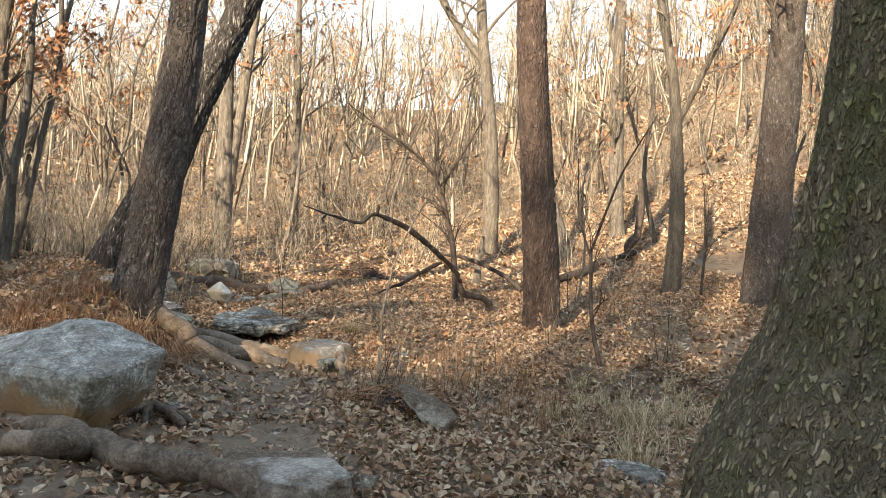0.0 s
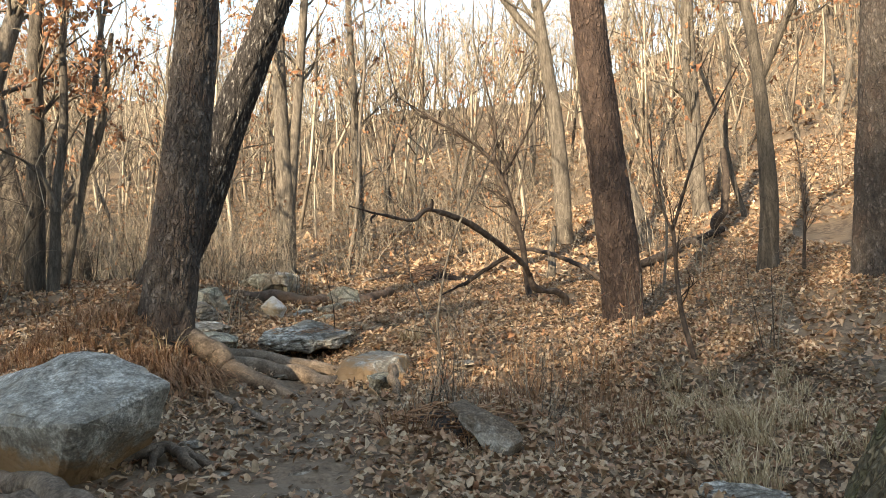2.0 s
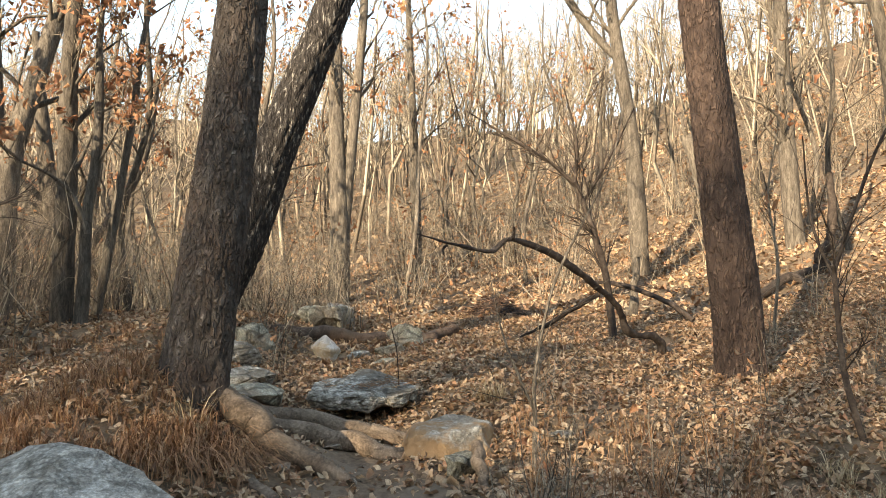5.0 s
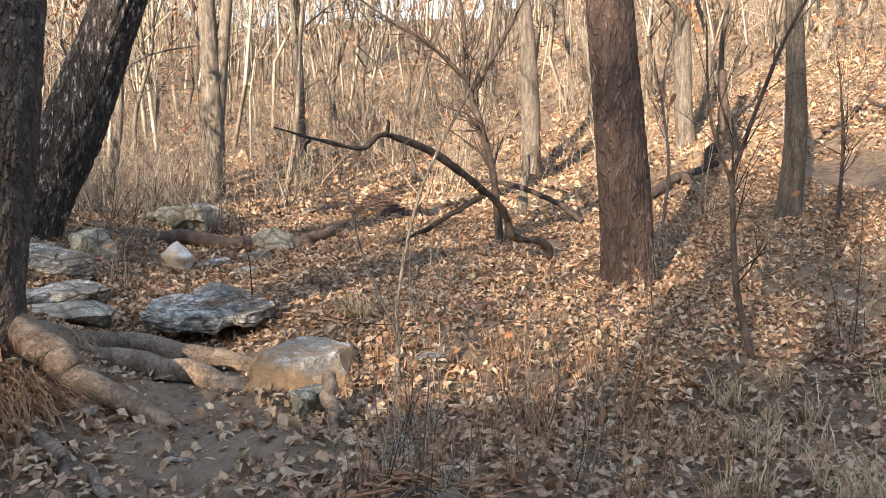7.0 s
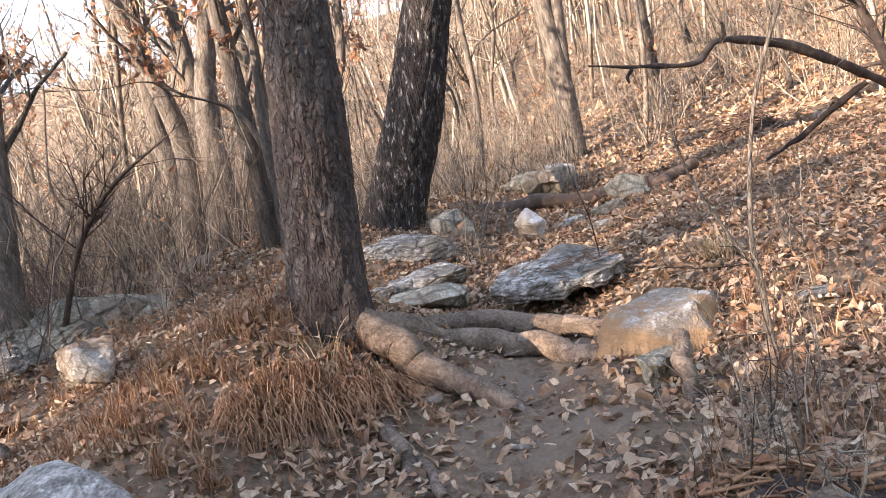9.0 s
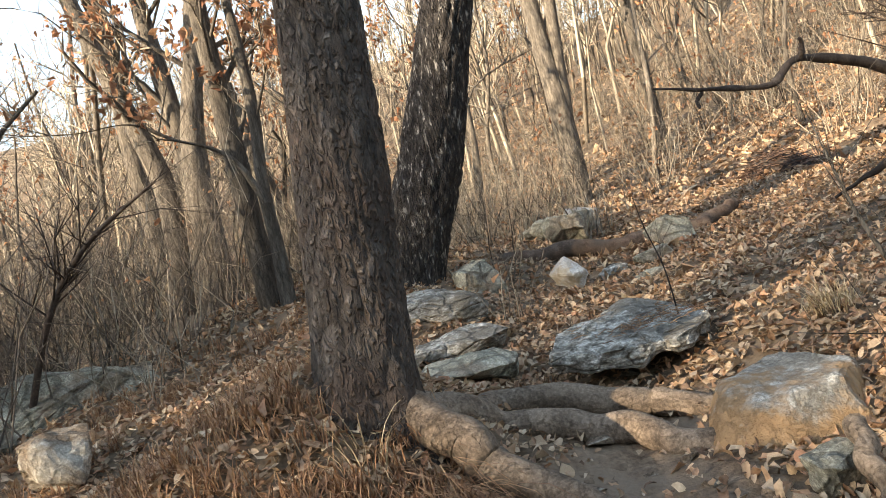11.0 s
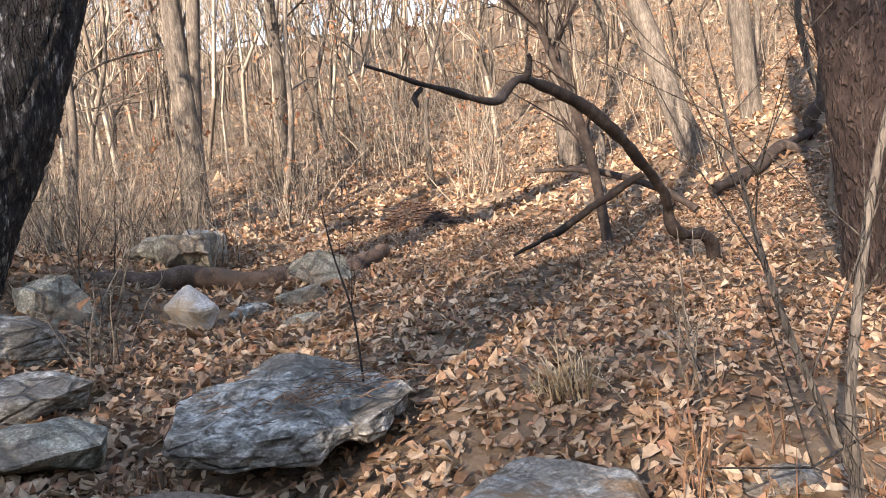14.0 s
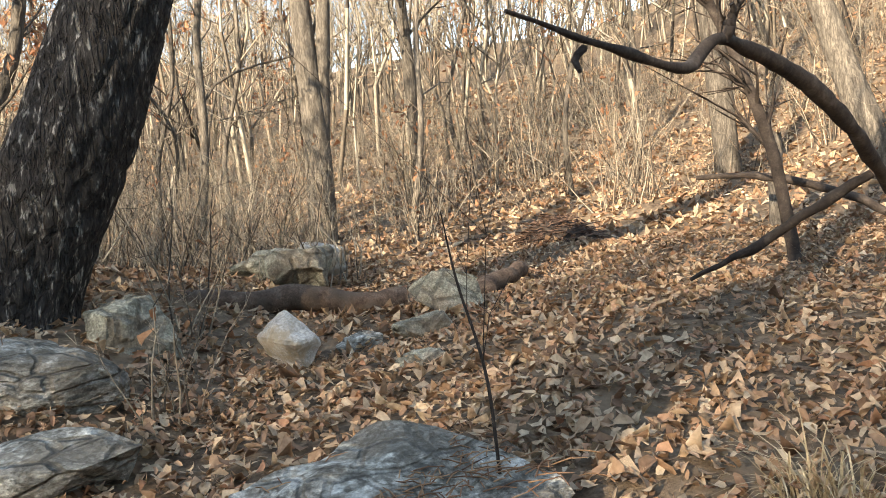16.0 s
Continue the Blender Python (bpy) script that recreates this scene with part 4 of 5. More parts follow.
woody("tree_root", "heavy bare root across the near path", "root", [([(-3.53, 6.47, 0.00), (-2.82, 5.87, 0.03), (-2.24, 5.32, 0.06), (-1.80, 4.98, 0.07), (-1.47, 4.92, 0.06), (-1.21, 4.82, 0.03), (-0.96, 4.75, -0.04), (-0.76, 4.72, -0.15)], [0.07, 0.085, 0.09, 0.095, 0.095, 0.09, 0.075, 0.05])], BARK_ROOT, 18, 0.16, seed=13)
woody("tree_root", "knotted dark root stump at the path's side", "root", [([(-2.78, 5.20, 0.10), (-2.50, 5.08, 0.12), (-2.35, 5.12, 0.10), (-2.37, 5.41, -0.02)], [0.07, 0.085, 0.08, 0.05])], BARK_ROOT, 16, seed=15)
woody("tree_root", "small split root beside the trail", "root", [([(-1.2, 9.7, 0.28), (-1.15, 9.45, 0.15), (-1.05, 9.15, -0.05)], [0.05, 0.05, 0.03])], BARK_ROOT, 10, seed=17)
woody("dead_branch", "curved black dead branch arching above the litter", "branch", [
    ([(0.98, 15.95, 0.45), (0.9, 15.85, 0.78), (0.62, 15.6, 0.86), (0.4, 15.35, 0.95), (0.33, 15.25, 1.15), (0.16, 14.95, 1.42), (-0.3, 14.3, 1.78), (-0.75, 13.8, 2.08), (-1.18, 13.36, 2.22), (-1.42, 13.12, 2.06), (-1.8, 12.72, 2.12), (-2.22, 12.33, 2.24)], [0.075, 0.062, 0.058, 0.054, 0.052, 0.05, 0.045, 0.041, 0.037, 0.026, 0.02, 0.008]),
    ([(0.0, 14.75, 1.5), (-0.35, 14.8, 1.3), (-0.8, 14.9, 1.05), (-1.2, 15.0, 0.85)], [0.04, 0.035, 0.03, 0.015]),
    ([(-1.16, 13.36, 2.22), (-1.13, 13.34, 2.32), (-1.14, 13.3, 2.38)], [0.03, 0.02, 0.012]),
    ([(-1.9, 12.65, 2.12), (-1.95, 12.6, 2.06), (-1.94, 12.55, 2.0)], [0.02, 0.015, 0.008])], DEADWOOD, 16, 0.34, 19)
woody("fallen_log", "weathered brown log lying among stones", "log", [([(-5.55, 15.3, 0.88), (-4.85, 15.6, 0.86), (-4.15, 15.9, 0.82), (-3.5, 16.2, 0.78)], [0.09, 0.12, 0.125, 0.1])], LOGWOOD, 18, 0.15, 21)
woody("fallen_log", "short brown log end behind a pale rock", "log", [([(-3.05, 16.7, 0.72), (-2.8, 17.2, 0.78), (-2.6, 17.7, 0.84)], [0.1, 0.1, 0.09])], LOGWOOD, 14, 0.15, 22)
woody("fallen_log", "grey fallen trunk resting on the slope", "log", [([(2.6, 20.6, 1.15), (3.7, 21.4, 1.5), (4.6, 22.0, 1.85), (5.4, 22.6, 2.15)], [0.09, 0.105, 0.1, 0.08]), ([(4.4, 21.9, 1.8), (5.0, 21.6, 1.6), (5.6, 21.4, 1.6)], [0.1, 0.09, 0.05])], DEADWOOD, 16, 0.2, 23)
woody("dead_stump", "charred black broken stem standing upright", "stump", [([(5.2, 22.4, 1.6), (5.25, 22.45, 2.3), (5.5, 22.4, 3.0), (5.45, 22.4, 4.2)], [0.14, 0.12, 0.1, 0.06])], DEADWOOD, 14, 0.25, 24)
woody("fallen_log", "dark broken log across the leaves", "log", [([(4.0, 21.0, 1.35), (5.0, 21.2, 1.55), (6.3, 21.6, 1.9)], [0.09, 0.09, 0.07])], DEADWOOD, 14, 0.2, 25)
woody("dead_branch", "pale stick lying beside the worn path", "branch", [([(-2.84, 8.85, 0.06), (-2.51, 8.54, 0.05), (-2.23, 8.25, 0.04), (-2.02, 8.00, 0.02)], [0.035, 0.04, 0.035, 0.025])], BARK_ROOT, 10, 0.15, 31)
woody("dead_branch", "dead brown branch lying on the leafy bank", "branch", [([(-5.46, 7.53, 0.20), (-5.13, 7.67, 0.20), (-4.90, 8.01, 0.22), (-4.68, 8.31, 0.22)], [0.05, 0.045, 0.035, 0.02])], LOGWOOD, 12, 0.2, 32)
woody("dead_branch", "thin dead branch lying on the bank", "branch", [([(-0.2, 20.6, 1.75), (0.6, 20.1, 1.65), (1.4, 19.6, 1.35), (1.9, 19.2, 0.95)], [0.03, 0.05, 0.05, 0.05])], DEADWOOD, 10, 0.2, 26)
woody("dead_stump", "short grey broken stem", "stump", [([(0.95, 21.0, 0.9), (0.95, 21.0, 1.7), (1.0, 21.0, 2.3)], [0.1, 0.09, 0.05])], BARK_GREY, 10, 0.2, 27)


def heap(name, label, at, rx, ry, h, seed, count=420):
    """A low pile of brown needles and sticks."""
    rng = np.random.default_rng(seed)
    root = thing(name, at, label, "brush pile")
    b = Build()
    for i in range(count):
        a, q = rng.uniform(0, 2 * np.pi), math.sqrt(rng.uniform(0, 1))
        x, y = rx * q * math.cos(a), ry * q * math.sin(a)
        z = h * (1 - q * q) * rng.uniform(0.5, 1.0)
        d = np.array([rng.normal(0, 1) * rx, rng.normal(0, 0.6) * ry, rng.normal(0, 0.16) * rx])
        d *= rng.uniform(0.08, 0.22)
        b.tube([(x, y, z), (x + d[0], y + d[1], max(z + d[2], 0.0) + 0.02)], [0.012, 0.005], 3, cap=False)
    core = Build()
    u, v = np.meshgrid(np.linspace(0, 2 * np.pi, 28, endpoint=False), np.linspace(0.02, 1, 9))
    zz = h * 0.8 * (1 - v ** 2) + 0.04 * layered(np.cos(u) * v * 5, np.sin(u) * v * 5, 0.0, seed) - 0.06
    core.grid(np.stack([rx * v * np.cos(u), ry * v * np.sin(u), zz], -1), 9, 28, True)
    part("core", core, DEADWOOD, root)
    tagged(part("stick_tangle", b, NEEDLES if seed == 5 else RUST, root), kind="stuff")


heap("brush_pile", "low heap of rusty brown needles and sticks", lift(-2.2, 21.4), 0.68, 0.45, 0.5, 5, 800)
heap("brush_pile", "tangle of brown dead stalks beside the path", lift(-0.45, 7.9), 0.6, 0.5, 0.22, 6, 260)


# ---- dry grass and bare shrubs ----
def tuft(name, label, at, count, height, spread, material, seed, droop=0.5, lean_to=(0, 0), width=0.004):
    rng = np.random.default_rng(seed)
    b = Build()
    for i in range(count):
        a = rng.uniform(0, 2 * np.pi)
        q = spread * math.sqrt(rng.uniform(0, 1))
        x, y = q * math.cos(a), q * math.sin(a)
        z = float(terrain(at[0] + x, at[1] + y)) - float(terrain(at[0], at[1]))
        hgt = height * rng.uniform(0.45, 1.1)
        d = np.array([math.cos(a) * 0.5 + rng.normal(0, 0.5) + lean_to[0], math.sin(a) * 0.5 + rng.normal(0, 0.5) + lean_to[1]])
        s = np.linspace(0, 1, 5)
        px = x + d[0] * hgt * 0.55 * s ** 1.5
        py = y + d[1] * hgt * 0.55 * s ** 1.5
        pz = z + hgt * (s - droop * rng.uniform(0.4, 1.2) * s ** 2.4)
        side = np.array([-d[1], d[0], 0.0])
        side = side / (np.linalg.norm(side) + 1e-6) * width
        w = np.array([1, 0.9, 0.75, 0.5, 0.08])[:, None]
        mid = np.stack([px, py, pz], -1)
        b.grid(np.stack([mid - side * w, mid + side * w], 1), 5, 2)
    ob = part(name, b, material)
    ob.location = at
    return tagged(ob, label, "grass")


def grass_patch(name, label, x0, x1, y0, y1, tufts, per, height, material, seed, droop=0.5, lean_to=(0, 0)):
    """Grass that nobody could count, as one object."""
    rng = np.random.default_rng(seed)
    b = Build()
    for k in range(tufts):
        x, y = rng.uniform(x0, x1), rng.uniform(y0, y1)
        zz = float(ground_z(x, y))
        for i in range(per):
            a = rng.uniform(0, 2 * np.pi)
            hgt = height * rng.uniform(0.4, 1.1)
            d = np.array([math.cos(a), math.sin(a)]) * rng.uniform(0.2, 1.0) + np.array(lean_to)
            s = np.linspace(0, 1, 4)
            bx, by = x + rng.normal(0, 0.04), y + rng.normal(0, 0.04)
            mid = np.stack([bx + d[0] * hgt * 0.7 * s ** 1.4, by + d[1] * hgt * 0.7 * s ** 1.4, zz + hgt * (s - droop * rng.uniform(0.5, 1.2) * s ** 2.2)], -1)
            side = np.array([-d[1], d[0], 0.0])
            side = side / (np.linalg.norm(side) + 1e-6) * 0.0035
            w = np.array([1, 0.9, 0.6, 0.1])[:, None]
            b.grid(np.stack([mid - side * w, mid + side * w], 1), 4, 2)
    return tagged(part(name, b, material), label, "grass", kind="stuff")


grass_patch("dry_grass", "rusty dead grass matted over the oak's bank", -5.2, -3.2, 7.6, 9.7, 190, 30, 0.34, RUST, 3, droop=0.7)
grass_patch("dry_grass", "straw-coloured grass bent over the leaf litter", 1.2, 3.2, 7.4, 10.6, 60, 26, 0.42, STRAW, 4)
grass_patch("dry_grass", "rusty grass on the shelf below thin trees", -8.5, -5.0, 8.5, 13, 140, 22, 0.3, RUST, 6, droop=0.6)
grass_patch("dry_grass", "fine dry weeds in the brush beside the path", -1.0, 1.6, 7.4, 11.2, 90, 12, 0.4, RUST, 7, droop=0.3)
for i, (x, y, n, h, sp, m, dr, le) in enumerate([(-3.05, 9.05, 260, 0.65, 0.2, RUST, 1.7, (0.6, -0.4)), (-3.2, 8.7, 260, 0.62, 0.22, RUST, 1.6, (0.6, -0.5)), (-3.35, 8.35, 260, 0.5, 0.24, RUST, 1.5, (0.5, -0.6)), (-3.42, 9.0, 30, 0.55, 0.12, STRAW, 0.7, (0.2, -0.3)), (-1.3, 11.8, 130, 0.45, 0.16, STRAW, 0.7, (-0.3, -0.3)), (1.75, 6.9, 110, 0.5, 0.2, STRAW, 0.5, (0, 0)), (2.2, 8.4, 120, 0.55, 0.22, STRAW, 0.5, (0, 0)), (-0.75, 7.6, 130, 0.35, 0.24, RUST, 0.6, (0, 0)), (-3.35, 11.25, 130, 0.3, 0.16, RUST, 1.3, (0.1, -0.6)), (-0.15, 7.0, 60, 0.16, 0.16, STRAW, 0.5, (0, 0))]):
    tuft("grass_tuft", "drooping tuft of dead brown grass on the bank" if m is RUST else "tuft of pale straw-coloured dry grass", (x, y, float(ground_z(x, y)) - 0.01), n, h, sp, m, 20 + i, dr, le)


def shrub_mesh(seed, stems, height, twig_r, spread, leaves=0.0):
    """Stems and twigs of one bare shrub, round the origin."""
    rng = np.random.default_rng(seed)
    st, tw, lv = Build(), Build(), Build()
    for i in range(stems):
        a, t = rng.uniform(0, 2 * np.pi), rng.uniform(0.05, 0.5)
        d = np.array([math.cos(a) * t, math.sin(a) * t, 1.0])
        limb_line(st, tw, lv, np.array([math.cos(a), math.sin(a), 0]) * spread * rng.uniform(0, 1) + np.array([0, 0, -0.08]), d / np.linalg.norm(d), height * rng.uniform(0.5, 1.1), twig_r * rng.uniform(0.6, 1.2), rng, leaves)
    return st, tw, lv


def limb_line(st, tw, lv, p, d, length, r, rng, leaves):
    n = 6
    pts = [p]
    for i in range(n - 1):
        d = d + rng.normal(0, 0.13, 3) + np.array([0, 0, 0.05])
        d /= np.linalg.norm(d)
        pts.append(pts[-1] + d * length / (n - 1))
    st.tube(pts, np.linspace(r, r * 0.35, n), 4, cap=False)
    for k in range(rng.integers(4, 8)):
        i = rng.integers(1, n)
        q = pts[i]
        side = rng.normal(0, 1, 3) * np.array([1, 1, 0.4]) + d * 0.9
        side /= np.linalg.norm(side)
        ln = length * rng.uniform(0.12, 0.34)
        m = q + side * ln * 0.5 + rng.normal(0, 0.03, 3)
        e = q + side * ln + np.array([0, 0, ln * 0.2]) + rng.normal(0, 0.05, 3)
        tw.struts(q, m, r * 0.42, r * 0.3)
        tw.spikes(m, e, r * 0.3)
        for j in range(rng.integers(1, 4)):
            o = m if rng.uniform() < 0.5 else e
            s2 = side + rng.normal(0, 0.6, 3)
            s2 /= np.linalg.norm(s2)
            tw.spikes(o, o + s2 * ln * 0.6 + rng.normal(0, 0.02, 3), r * 0.25)
        if leaves and rng.uniform() < leaves:
            c = rng.integers(1, 4)
            q2 = e + rng.normal(0, 0.05, (c, 3))
            scatter_leaves(lv, q2[:, 0], q2[:, 1], q2[:, 2], rng.uniform(0.06, 0.12, c), rng, 1.0)


def shrub(name, label, at, seed, stems, height, r, spread, leaves=0.0, material=None):
    root = thing(name, at, label, "shrub")
    st, tw, lv = shrub_mesh(seed, stems, height, r, spread, leaves)
    tagged(part("stem_cluster", st, material or TWIG_MIX, root), kind="stuff")
    tagged(part("twig_cluster", tw, material or TWIG_MIX, root), kind="stuff")
    if lv.n:
        tagged(part("foliage", lv, HANGING, root), kind="stuff")
    return root


SHRUBS = [shrub("bare_shrub", "leafless tan shrub of thin upright stems", lift(-9 + 4.2 * i, 23 + (i % 3) * 1.1), 200 + i, 9 + i, 1.7 + 0.22 * (i % 4), 0.012, 0.35, 0.1 if i % 2 else 0.03) for i in range(6)]
srng = np.random.default_rng(9)
count = 0
while count < 165:
    x, y = srng.uniform(-26, 24), srng.uniform(14, 50)
    if -5.0 + 0.12 * (y - 14) < x < 4.5 + (y - 14) * 0.5 and y < 24:
        continue
    if x > 3 and y < 30 and srng.uniform() < 0.7:
        continue
    k = srng.uniform(0.7, 1.5) * (1.25 if y > 30 else 1)
    copy_thing(SHRUBS[srng.integers(0, 6)], pose(x, y, float(ground_z(x, y)), 0, 0, srng.uniform(0, 360)) @ Matrix.Scale(k, 4))["group"] = "bare shrubs in the thicket"
    count += 1
for i, (x, y, n, h, r) in enumerate([(-4.25, 13.0, 9, 0.9, 0.007), (-4.9, 14.6, 9, 1.3, 0.008), (-0.5, 9.2, 12, 0.8, 0.006), (-0.7, 8.2, 12, 0.6, 0.006), (-0.3, 7.95, 12, 0.65, 0.006), (-0.55, 8.6, 10, 0.7, 0.006), (0.2, 9.6, 10, 0.8, 0.006), (0.4, 8.6, 8, 0.9, 0.006), (0.9, 10.4, 7, 1.0, 0.006), (1.7, 12.2, 6, 1.2, 0.007), (3.2, 11.2, 7, 1.5, 0.008), (3.4, 14.0, 6, 1.4, 0.008), (-0.6, 11.6, 6, 1.0, 0.007), (-5.8, 16.2, 9, 1.7, 0.009), (-6.6, 17.8, 10, 1.8, 0.01), (-7.2, 11.0, 8, 1.2, 0.008), (-8.4, 9.6, 10, 1.9, 0.01), (-9.5, 11.5, 10, 2.2, 0.012), (-10.5, 13.2, 10, 2.2, 0.012), (-7.0, 8.2, 7, 1.0, 0.007), (2.6, 16.4, 6, 1.6, 0.009), (3.9, 18.2, 7, 1.8, 0.01)]):
    shrub("bare_shrub", "sparse leafless grey-brown shrub rising from litter", lift(x, y), 300 + i, n, h, r, 0.18, 0.03)


brng = np.random.default_rng(19)
for i in range(26):
    x, y = brng.uniform(-19, -9.3), brng.uniform(9.0, 19)
    shrub("bare_shrub", "tangled dark leafless shrub on the shaded shelf", lift(x, y), 340 + i, 9, brng.uniform(1.8, 3.2), 0.014, 0.4, 0.04, BARK_GREY)


def thin_tree(name, label, lines, material, seed, twigs=30, leaves=0.0):
    """A sapling or tall bush: bent stems with side twigs."""
    rng = np.random.default_rng(seed)
    base = np.array(lines[0][0][0], float)
    root = thing(name, tuple(base), label, "sapling")
    tw, lv = Build(), Build()
    for i, (pts, radii) in enumerate(lines):
        line = curve_through([np.array(p, float) - base for p in pts], 8)
        if i == 0:
            line[0] -= np.array([0, 0, 0.1])
        r = np.interp(np.linspace(0, 1, len(line)), np.linspace(0, 1, len(radii)), radii)
        b = Build()
        b.tube(line, r, 10, 0.12, seed + i)
        part("trunk" if i == 0 else "limb", b, material, root)
        for k in range(twigs):
            j = rng.integers(int(len(line) * (0.35 if i == 0 else 0.1)), len(line))
            t = line[min(j + 1, len(line) - 1)] - line[max(j - 1, 0)]
            d = t / (np.linalg.norm(t) + 1e-6) * 0.9 + rng.normal(0, 0.5, 3) * np.array([1, 1, 0.6])
            d /= np.linalg.norm(d)
            ln = rng.uniform(0.3, 1.2)
            q = line[j]
            m, e = q + d * ln * 0.5 + rng.normal(0, 0.04, 3), q + d * ln + rng.normal(0, 0.08, 3)
            tw.tube([q, m, e], [r[j] * 0.4, r[j] * 0.28, 0.002], 3, cap=False)
            for h in range(2):
                s2 = d + rng.normal(0, 0.6, 3)
                tw.tube([m, m + s2 * ln * 0.3, m + s2 * ln * 0.55], [r[j] * 0.22, r[j] * 0.15, 0.0015], 3, cap=False)
            if leaves and rng.uniform() < leaves:
                c = rng.integers(2, 5)
                q2 = e + rng.normal(0, 0.06, (c, 3))
                scatter_leaves(lv, q2[:, 0], q2[:, 1], q2[:, 2], rng.uniform(0.08, 0.14, c), rng, 1.0)
    tagged(part("twig_cluster", tw, material, root), kind="stuff")
    if lv.n:
        tagged(part("foliage", lv, HANGING, root, "withered brown leaves"), kind="stuff")
    return root


thin_tree("sapling", "thin dark forked sapling standing in leaves", [([(2.27, 10.84, -0.12), (2.1, 10.9, 0.6), (2.05, 10.92, 1.04), (2.02, 10.93, 1.75)], [0.035, 0.03, 0.026, 0.022]), ([(2.02, 10.93, 1.7), (2.2, 10.85, 2.3), (2.42, 10.79, 2.9), (2.8, 10.7, 3.6)], [0.02, 0.018, 0.014, 0.006]), ([(2.03, 10.93, 1.6), (1.85, 11.0, 2.2), (1.8, 11.0, 3.0)], [0.018, 0.014, 0.006])], DEADWOOD, 31, 6, 0.08)
thin_tree("sapling", "slender grey forked sapling beside the brown rock", [([(-0.74, 9.98, 0.0), (-0.73, 9.98, 0.45), (-0.72, 9.98, 0.85), (-0.53, 10.0, 1.65), (-0.06, 10.05, 2.6), (0.10, 10.1, 3.3)], [0.024, 0.021, 0.017, 0.012, 0.008, 0.003]), ([(-0.73, 9.98, 0.5), (-0.88, 9.95, 0.85), (-1.00, 9.9, 1.2), (-1.10, 9.88, 1.7)], [0.014, 0.012, 0.009, 0.003])], BARK_GREY, 32, 12)
thin_tree("young_tree", "leaning young tree with dark reddish twigs", [([(0.32, 18.0, 0.7), (0.2, 18.1, 1.85), (-0.05, 18.15, 2.8), (-0.33, 18.2, 3.6)], [0.075, 0.065, 0.055, 0.05]), ([(-0.3, 18.2, 3.5), (-0.8, 18.2, 4.0), (-1.4, 18.2, 4.4), (-2.3, 18.2, 5.0)], [0.04, 0.035, 0.028, 0.01]), ([(-0.33, 18.2, 3.55), (-0.3, 18.2, 4.4), (-0.5, 18.2, 5.4)], [0.035, 0.028, 0.012]), ([(-0.2, 18.2, 3.2), (0.3, 18.2, 4.0), (0.8, 18.3, 5.0)], [0.03, 0.022, 0.01])], DEADWOOD, 34, 26)
thin_tree("sapling", "single thin dark shoot beside the slab", [([(-2.36, 11.9, 0.42), (-2.38, 11.9, 0.85), (-2.46, 11.92, 1.2), (-2.5, 11.95, 1.45)], [0.007, 0.006, 0.005, 0.002])], DEADWOOD, 35, 4)
thin_tree("sapling", "thin young stem with red-brown leaves", [([(3.0, 17.5, 0.8), (3.1, 17.5, 2.0), (3.0, 17.6, 3.2), (3.2, 17.6, 4.4)], [0.03, 0.026, 0.02, 0.008])], TWIG, 36, 24, 0.35)
thin_tree("sapling", "thin dark upright stem in the litter", [([(5.2, 16.0, 1.05), (5.25, 16.0, 2.2), (5.2, 16.1, 3.4)], [0.03, 0.024, 0.01])], DEADWOOD, 37, 18)
thin_tree("sapling", "dark thin arching stem over the grassy shelf", [([(-8.9, 10.9, 0.7), (-8.3, 11.0, 1.7), (-7.6, 11.1, 2.3), (-6.7, 11.3, 2.7)], [0.04, 0.035, 0.028, 0.01])], DEADWOOD, 38, 26)


# ---- woods on the hill ----
def wood_tree(seed, height, r, leaves=0.0):
    rng = np.random.default_rng(seed)
    x = y = 0.0
    pts, n = [], 6
    for i in range(n):
        pts.append((x, y, height * i / (n - 1) - 0.2))
        x += rng.normal(0, 0.34)
        y += rng.normal(0, 0.34)
    root = thing("oak_tree", (0, -300 - seed, 0), "slim bare forest oak with grey-brown bark on the hillside", "tree", "bare trees of the hillside wood")
    radii = np.linspace(r, r * 0.25, n)
    b, tw, lv, lb = Build(), Build(), Build(), []
    line = curve_through(pts, 4)
    rr = np.interp(np.linspace(0, 1, len(line)), np.linspace(0, 1, n), radii)
    rr[0] *= 1.4
    b.tube(line, rr, 9, 0.08, seed, cap=False)
    crown_on(pts, radii, rng, lb, tw, 0.25, 12, height * 0.27, (lv, leaves) if leaves else None)
    part("trunk", b, BARK_GREY, root)
    for one in lb:
        part("limb", one, BARK_GREY, root)
    tagged(part("twig_cluster", tw, TWIG_MIX, root), kind="stuff")
    if lv.n:
        tagged(part("foliage", lv, HANGING, root), kind="stuff")
    return root


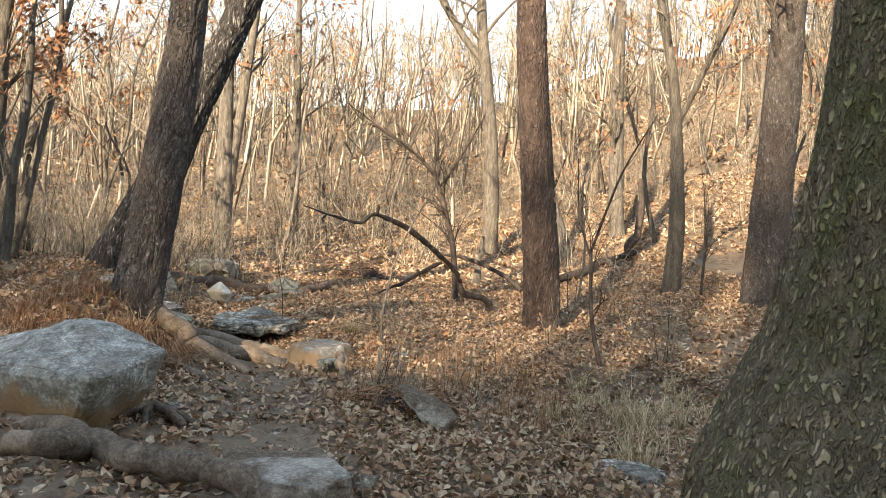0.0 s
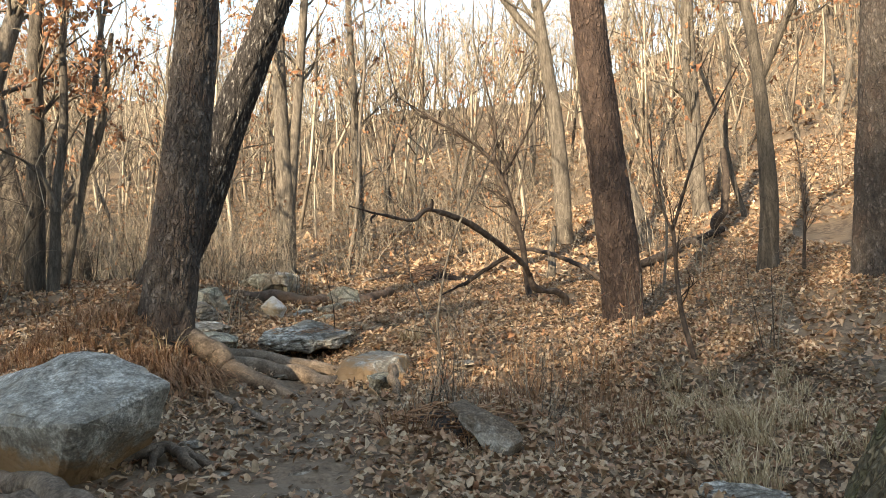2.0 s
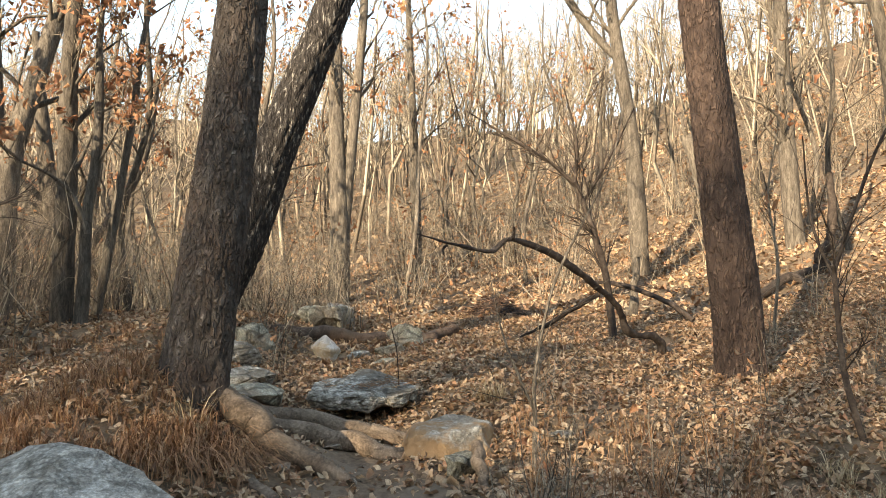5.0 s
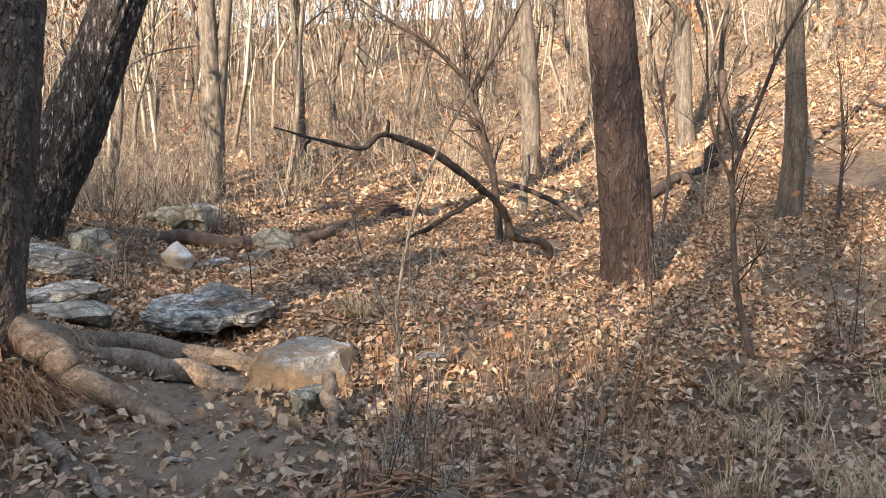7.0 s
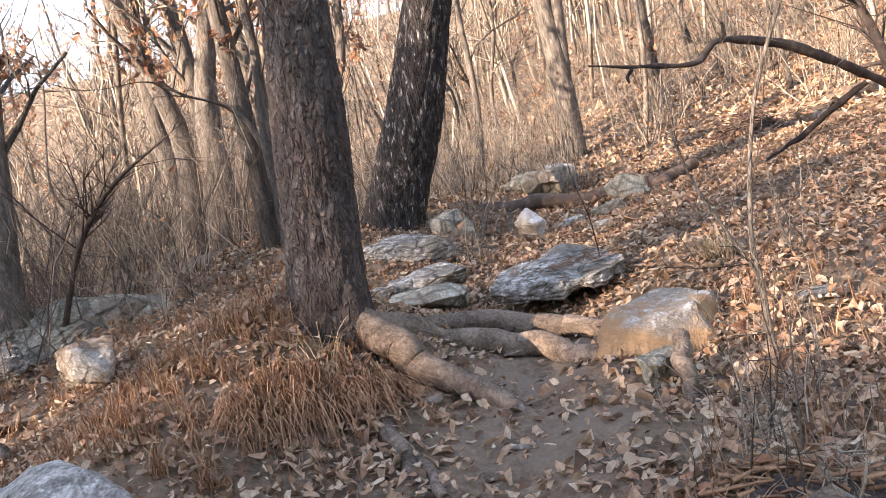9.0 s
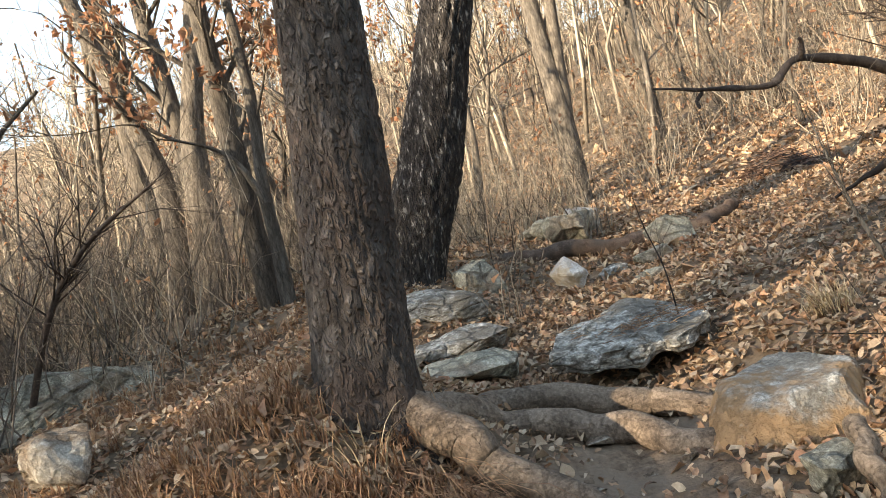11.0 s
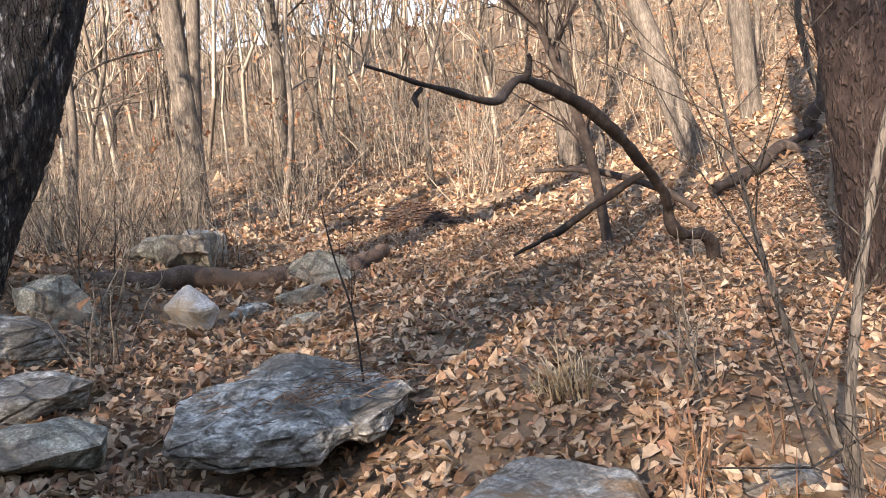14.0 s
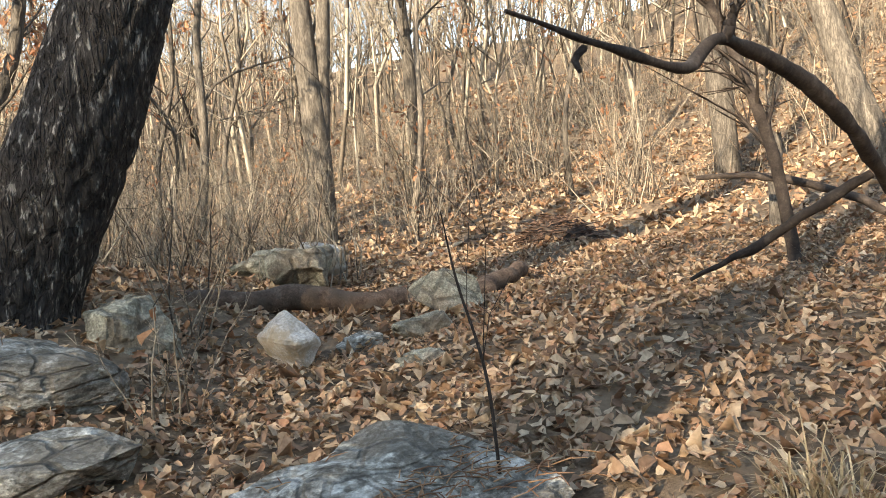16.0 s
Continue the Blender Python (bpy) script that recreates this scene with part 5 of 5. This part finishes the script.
WOOD = [wood_tree(401 + i, (9, 11, 12.5, 8, 13, 7)[i], (0.07, 0.09, 0.11, 0.055, 0.12, 0.05)[i], (0, 0.2, 0, 0.4, 0.1, 0.25)[i]) for i in range(6)]
wrng = np.random.default_rng(12)
spots = [(-3.7, 9.5), (-5.7, 14), (1.8, 14.2), (6.1, 15.2), (4.9, 16.9), (-7.5, 26.5), (-11, 16.3), (-12.2, 16.4), (1.6, 27.5), (3.75, 24.6), (5.7, 26.3)]
placed = 0
while placed < 135:
    if placed < 36:
        x, y = wrng.uniform(-32, -8.5), wrng.uniform(9, 30)
    elif placed < 48:
        x, y = wrng.uniform(6.5, 24), wrng.uniform(14, 30)
    else:
        y = 23.5 + 40 * wrng.uniform(0, 1) ** 1.2
        x = wrng.uniform(-0.75 * y, 0.75 * y)
    if min(math.hypot(x - a, y - c) for a, c in spots) < 1.3 or (-6.5 < x < 5.5 and y < 24.5):
        continue
    spots.append((x, y))
    src = WOOD[wrng.integers(0, 6)]
    m = pose(x, y, float(ground_z(x, y)), wrng.normal(0, 3), wrng.normal(0, 3), wrng.uniform(0, 360)) @ Matrix.Scale(wrng.uniform(0.8, 1.25), 4)
    if placed < 6:
        WOOD[placed].matrix_basis = m
    else:
        copy_thing(src, m)
    placed += 1


def sprout(b, base, height, r, rng, kids, lean=0.1, wave=0.05, low=0.25, reach=0.34, spread=0.9, fine=0.0022):
    """Many bare woody plants at once: bent stems, and on each kids[0] branches, on these kids[1] twigs, on these kids[2] more."""
    n = len(base)

    def toward(d, amount, up):
        v = rng.normal(0, 1, d.shape)
        v = v / np.linalg.norm(v, axis=1)[:, None] * amount + d
        v[:, 2] += up
        return v / np.linalg.norm(v, axis=1)[:, None]

    top = base + np.stack([rng.normal(0, lean, n) * height, rng.normal(0, lean, n) * height, height], -1)
    line = [base + (top - base) * s + rng.normal(0, 1, (n, 3)) * (wave * height * (0 < s < 1))[:, None] for s in (0, 0.25, 0.5, 0.75, 1)]
    for i, (k0, k1) in enumerate(((1, 0.85), (0.85, 0.66), (0.66, 0.42))):
        b.struts(line[i], line[i + 1], r * k0, r * k1)
    b.spikes(line[3], line[4], r * 0.42)
    # branches
    of = np.repeat(np.arange(n), kids[0])
    s = rng.uniform(low, 0.98, len(of))
    seg = np.minimum((s * 4).astype(int), 3)
    stack = np.stack(line)
    p0, p1 = stack[seg, of], stack[seg + 1, of]
    p = p0 + (p1 - p0) * (s * 4 - seg)[:, None]
    d = p1 - p0
    d /= np.linalg.norm(d, axis=1)[:, None]
    ln = height[of] * reach * rng.uniform(0.45, 1.1, len(of)) * (1.25 - 0.75 * s)
    rr = r[of] * (0.5 - 0.25 * s)
    d = toward(d * 0.7, spread, 0.25)
    m = p + d * (ln * 0.5)[:, None]
    d2 = toward(d, 0.35, 0.12)
    e = m + d2 * (ln * 0.6)[:, None]
    b.struts(p, m, rr, rr * 0.7)
    b.spikes(m, e, rr * 0.7)
    for k in kids[1:]:
        of = np.repeat(np.arange(len(p)), k)
        s = rng.uniform(0.1, 1.0, len(of))[:, None]
        late = rng.uniform(0, 1, (len(of), 1)) < 0.55
        q = np.where(late, m[of] + (e - m)[of] * s, p[of] + (m - p)[of] * s)
        d = toward(d2[of], 0.85, 0.1)
        ln, rr = ln[of] * rng.uniform(0.25, 0.6, len(of)), np.maximum(rr[of] * 0.45, fine)
        p, e = q, q + d * ln[:, None]
        m, d2 = (p + e) / 2, d
        b.spikes(p, e, rr)


def far_wood(name, label, xs, ys, seed, count, height=(8, 14), kids=(12, 4, 1), stout=1.0, fine=0.004):
    """Trees beyond counting: stems with branches and twigs."""
    rng = np.random.default_rng(seed)
    b = Build()
    x, y = rng.uniform(*xs, count), rng.uniform(*ys, count)
    base = np.stack([x, y, ground_z(x, y) - 0.2], -1)
    sprout(b, base, rng.uniform(*height, count), rng.uniform(0.05, 0.12, count) * stout, rng, kids, 0.08, 0.03, fine=fine)
    return tagged(part(name, b, TWIG_MIX), label, "woods", kind="stuff")


far_wood("far_woods", "bare tan winter woods covering the hill", (-66, 76), (52, 100), 61, 640, (8, 14), (12, 4, 1), 1.0, 0.011)
far_wood("far_woods", "dense bare wood along the hilltop", (-34, 46), (57, 90), 66, 300, (6, 11), (12, 4, 1), 0.9, 0.015)
far_wood("far_woods", "bare wood climbing the lower slope", (-42, 45), (33, 56), 63, 210, (7, 13), (12, 4, 2), 1.0, 0.007)
# next but two: trees added out of view, breaking the sun into dapples
far_wood("far_woods", "unseen bare trees added on the ridge to filter the sun", (-66, 10), (-57, -36), 62, 760, (6, 9), (8, 3), 1.0)
far_wood("far_woods", "slim bare trees crowding the slope below the shelf", (-36, -14), (10, 28), 65, 70, (5, 9), (13, 5, 2), 0.8, 0.005)
far_wood("far_woods", "bare grey wood across the small valley", (-62, -20), (8, 42), 64, 120, (8, 13), (13, 5, 2), 1.0, 0.007)


def thicket(name, label, xs, ys, seed, count, gap=None, kids=(6, 3, 1), tall=(0.6, 2.6), material=TWIG_MIX):
    rng = np.random.default_rng(seed)
    b = Build()
    x, y = rng.uniform(*xs, count * 3), rng.uniform(*ys, count * 3)
    keep = np.ones(len(x), bool) if gap is None else ~gap(x, y)
    # stems stand in clumps
    keep &= layered(x * 0.55, y * 0.55, 0.0, seed + 2, 2) > -0.15 + rng.normal(0, 0.3, len(x))
    x, y = x[keep][:count], y[keep][:count]
    base = np.stack([x, y, terrain(x, y) - 0.1], -1)
    h = rng.uniform(*tall, len(x)) * (1 + 0.35 * layered(x * 0.3, y * 0.3, 0.0, seed + 5, 1))
    sprout(b, base, h, rng.uniform(0.006, 0.015, len(x)), rng, kids, 0.28, 0.05, 0.15, 0.4, 1.0)
    return tagged(part(name, b, material), label, "undergrowth", kind="stuff")


thicket("undergrowth", "dense sunlit thicket of thin tan stems", (-24, 24), (20, 46), 71, 1900, lambda x, y: ((-4.5 < x) & (x < 7) & (y < 25)) | ((x > 3) & (y < 30) & (np.sin(x * 3.1 + y) > -0.4)) | ((x > -6) & (y < 23)))
thicket("undergrowth", "grey tangled undergrowth below the bank", (-30, -7.5), (9.5, 26), 72, 900)
thicket("undergrowth", "thin brown twigs crowding behind the log", (-11.5, -4.4), (17.2, 23.5), 74, 230, None, (7, 3, 1), (0.7, 2.1))
thicket("undergrowth", "tangled leafless twigs on the shelf, shade put into their colour", (-16.5, -8.6), (9.5, 18), 73, 520, None, (7, 3, 1), (0.8, 2.8), TWIG_SHADE)


# ---- single leaves nearest the path, lying on the ground ----
lrng = np.random.default_rng(91)
LEAF_MESHES = []
for i in range(12):
    b = Build()
    b.add(TEMPLATES[i], LEAF_FACES.tolist())
    LEAF_MESHES.append(b.mesh("oak_leaf", LITTER))
for i in range(280):
    y = lrng.uniform(6.5, 12.8)
    x = trail_x(y) + 0.1 + lrng.choice((-1, 1)) * (0.5 + abs(lrng.normal(0, 0.45)))
    k = lrng.uniform(0.07, 0.14)
    leaf = new("oak_leaf", LEAF_MESHES[lrng.integers(0, 12)])
    leaf.parent = ground
    leaf.matrix_basis = pose(x, y, float(ground_z(x, y)) + 0.03, lrng.normal(0, 18), lrng.normal(0, 18), lrng.uniform(0, 360)) @ Matrix.Scale(k, 4)
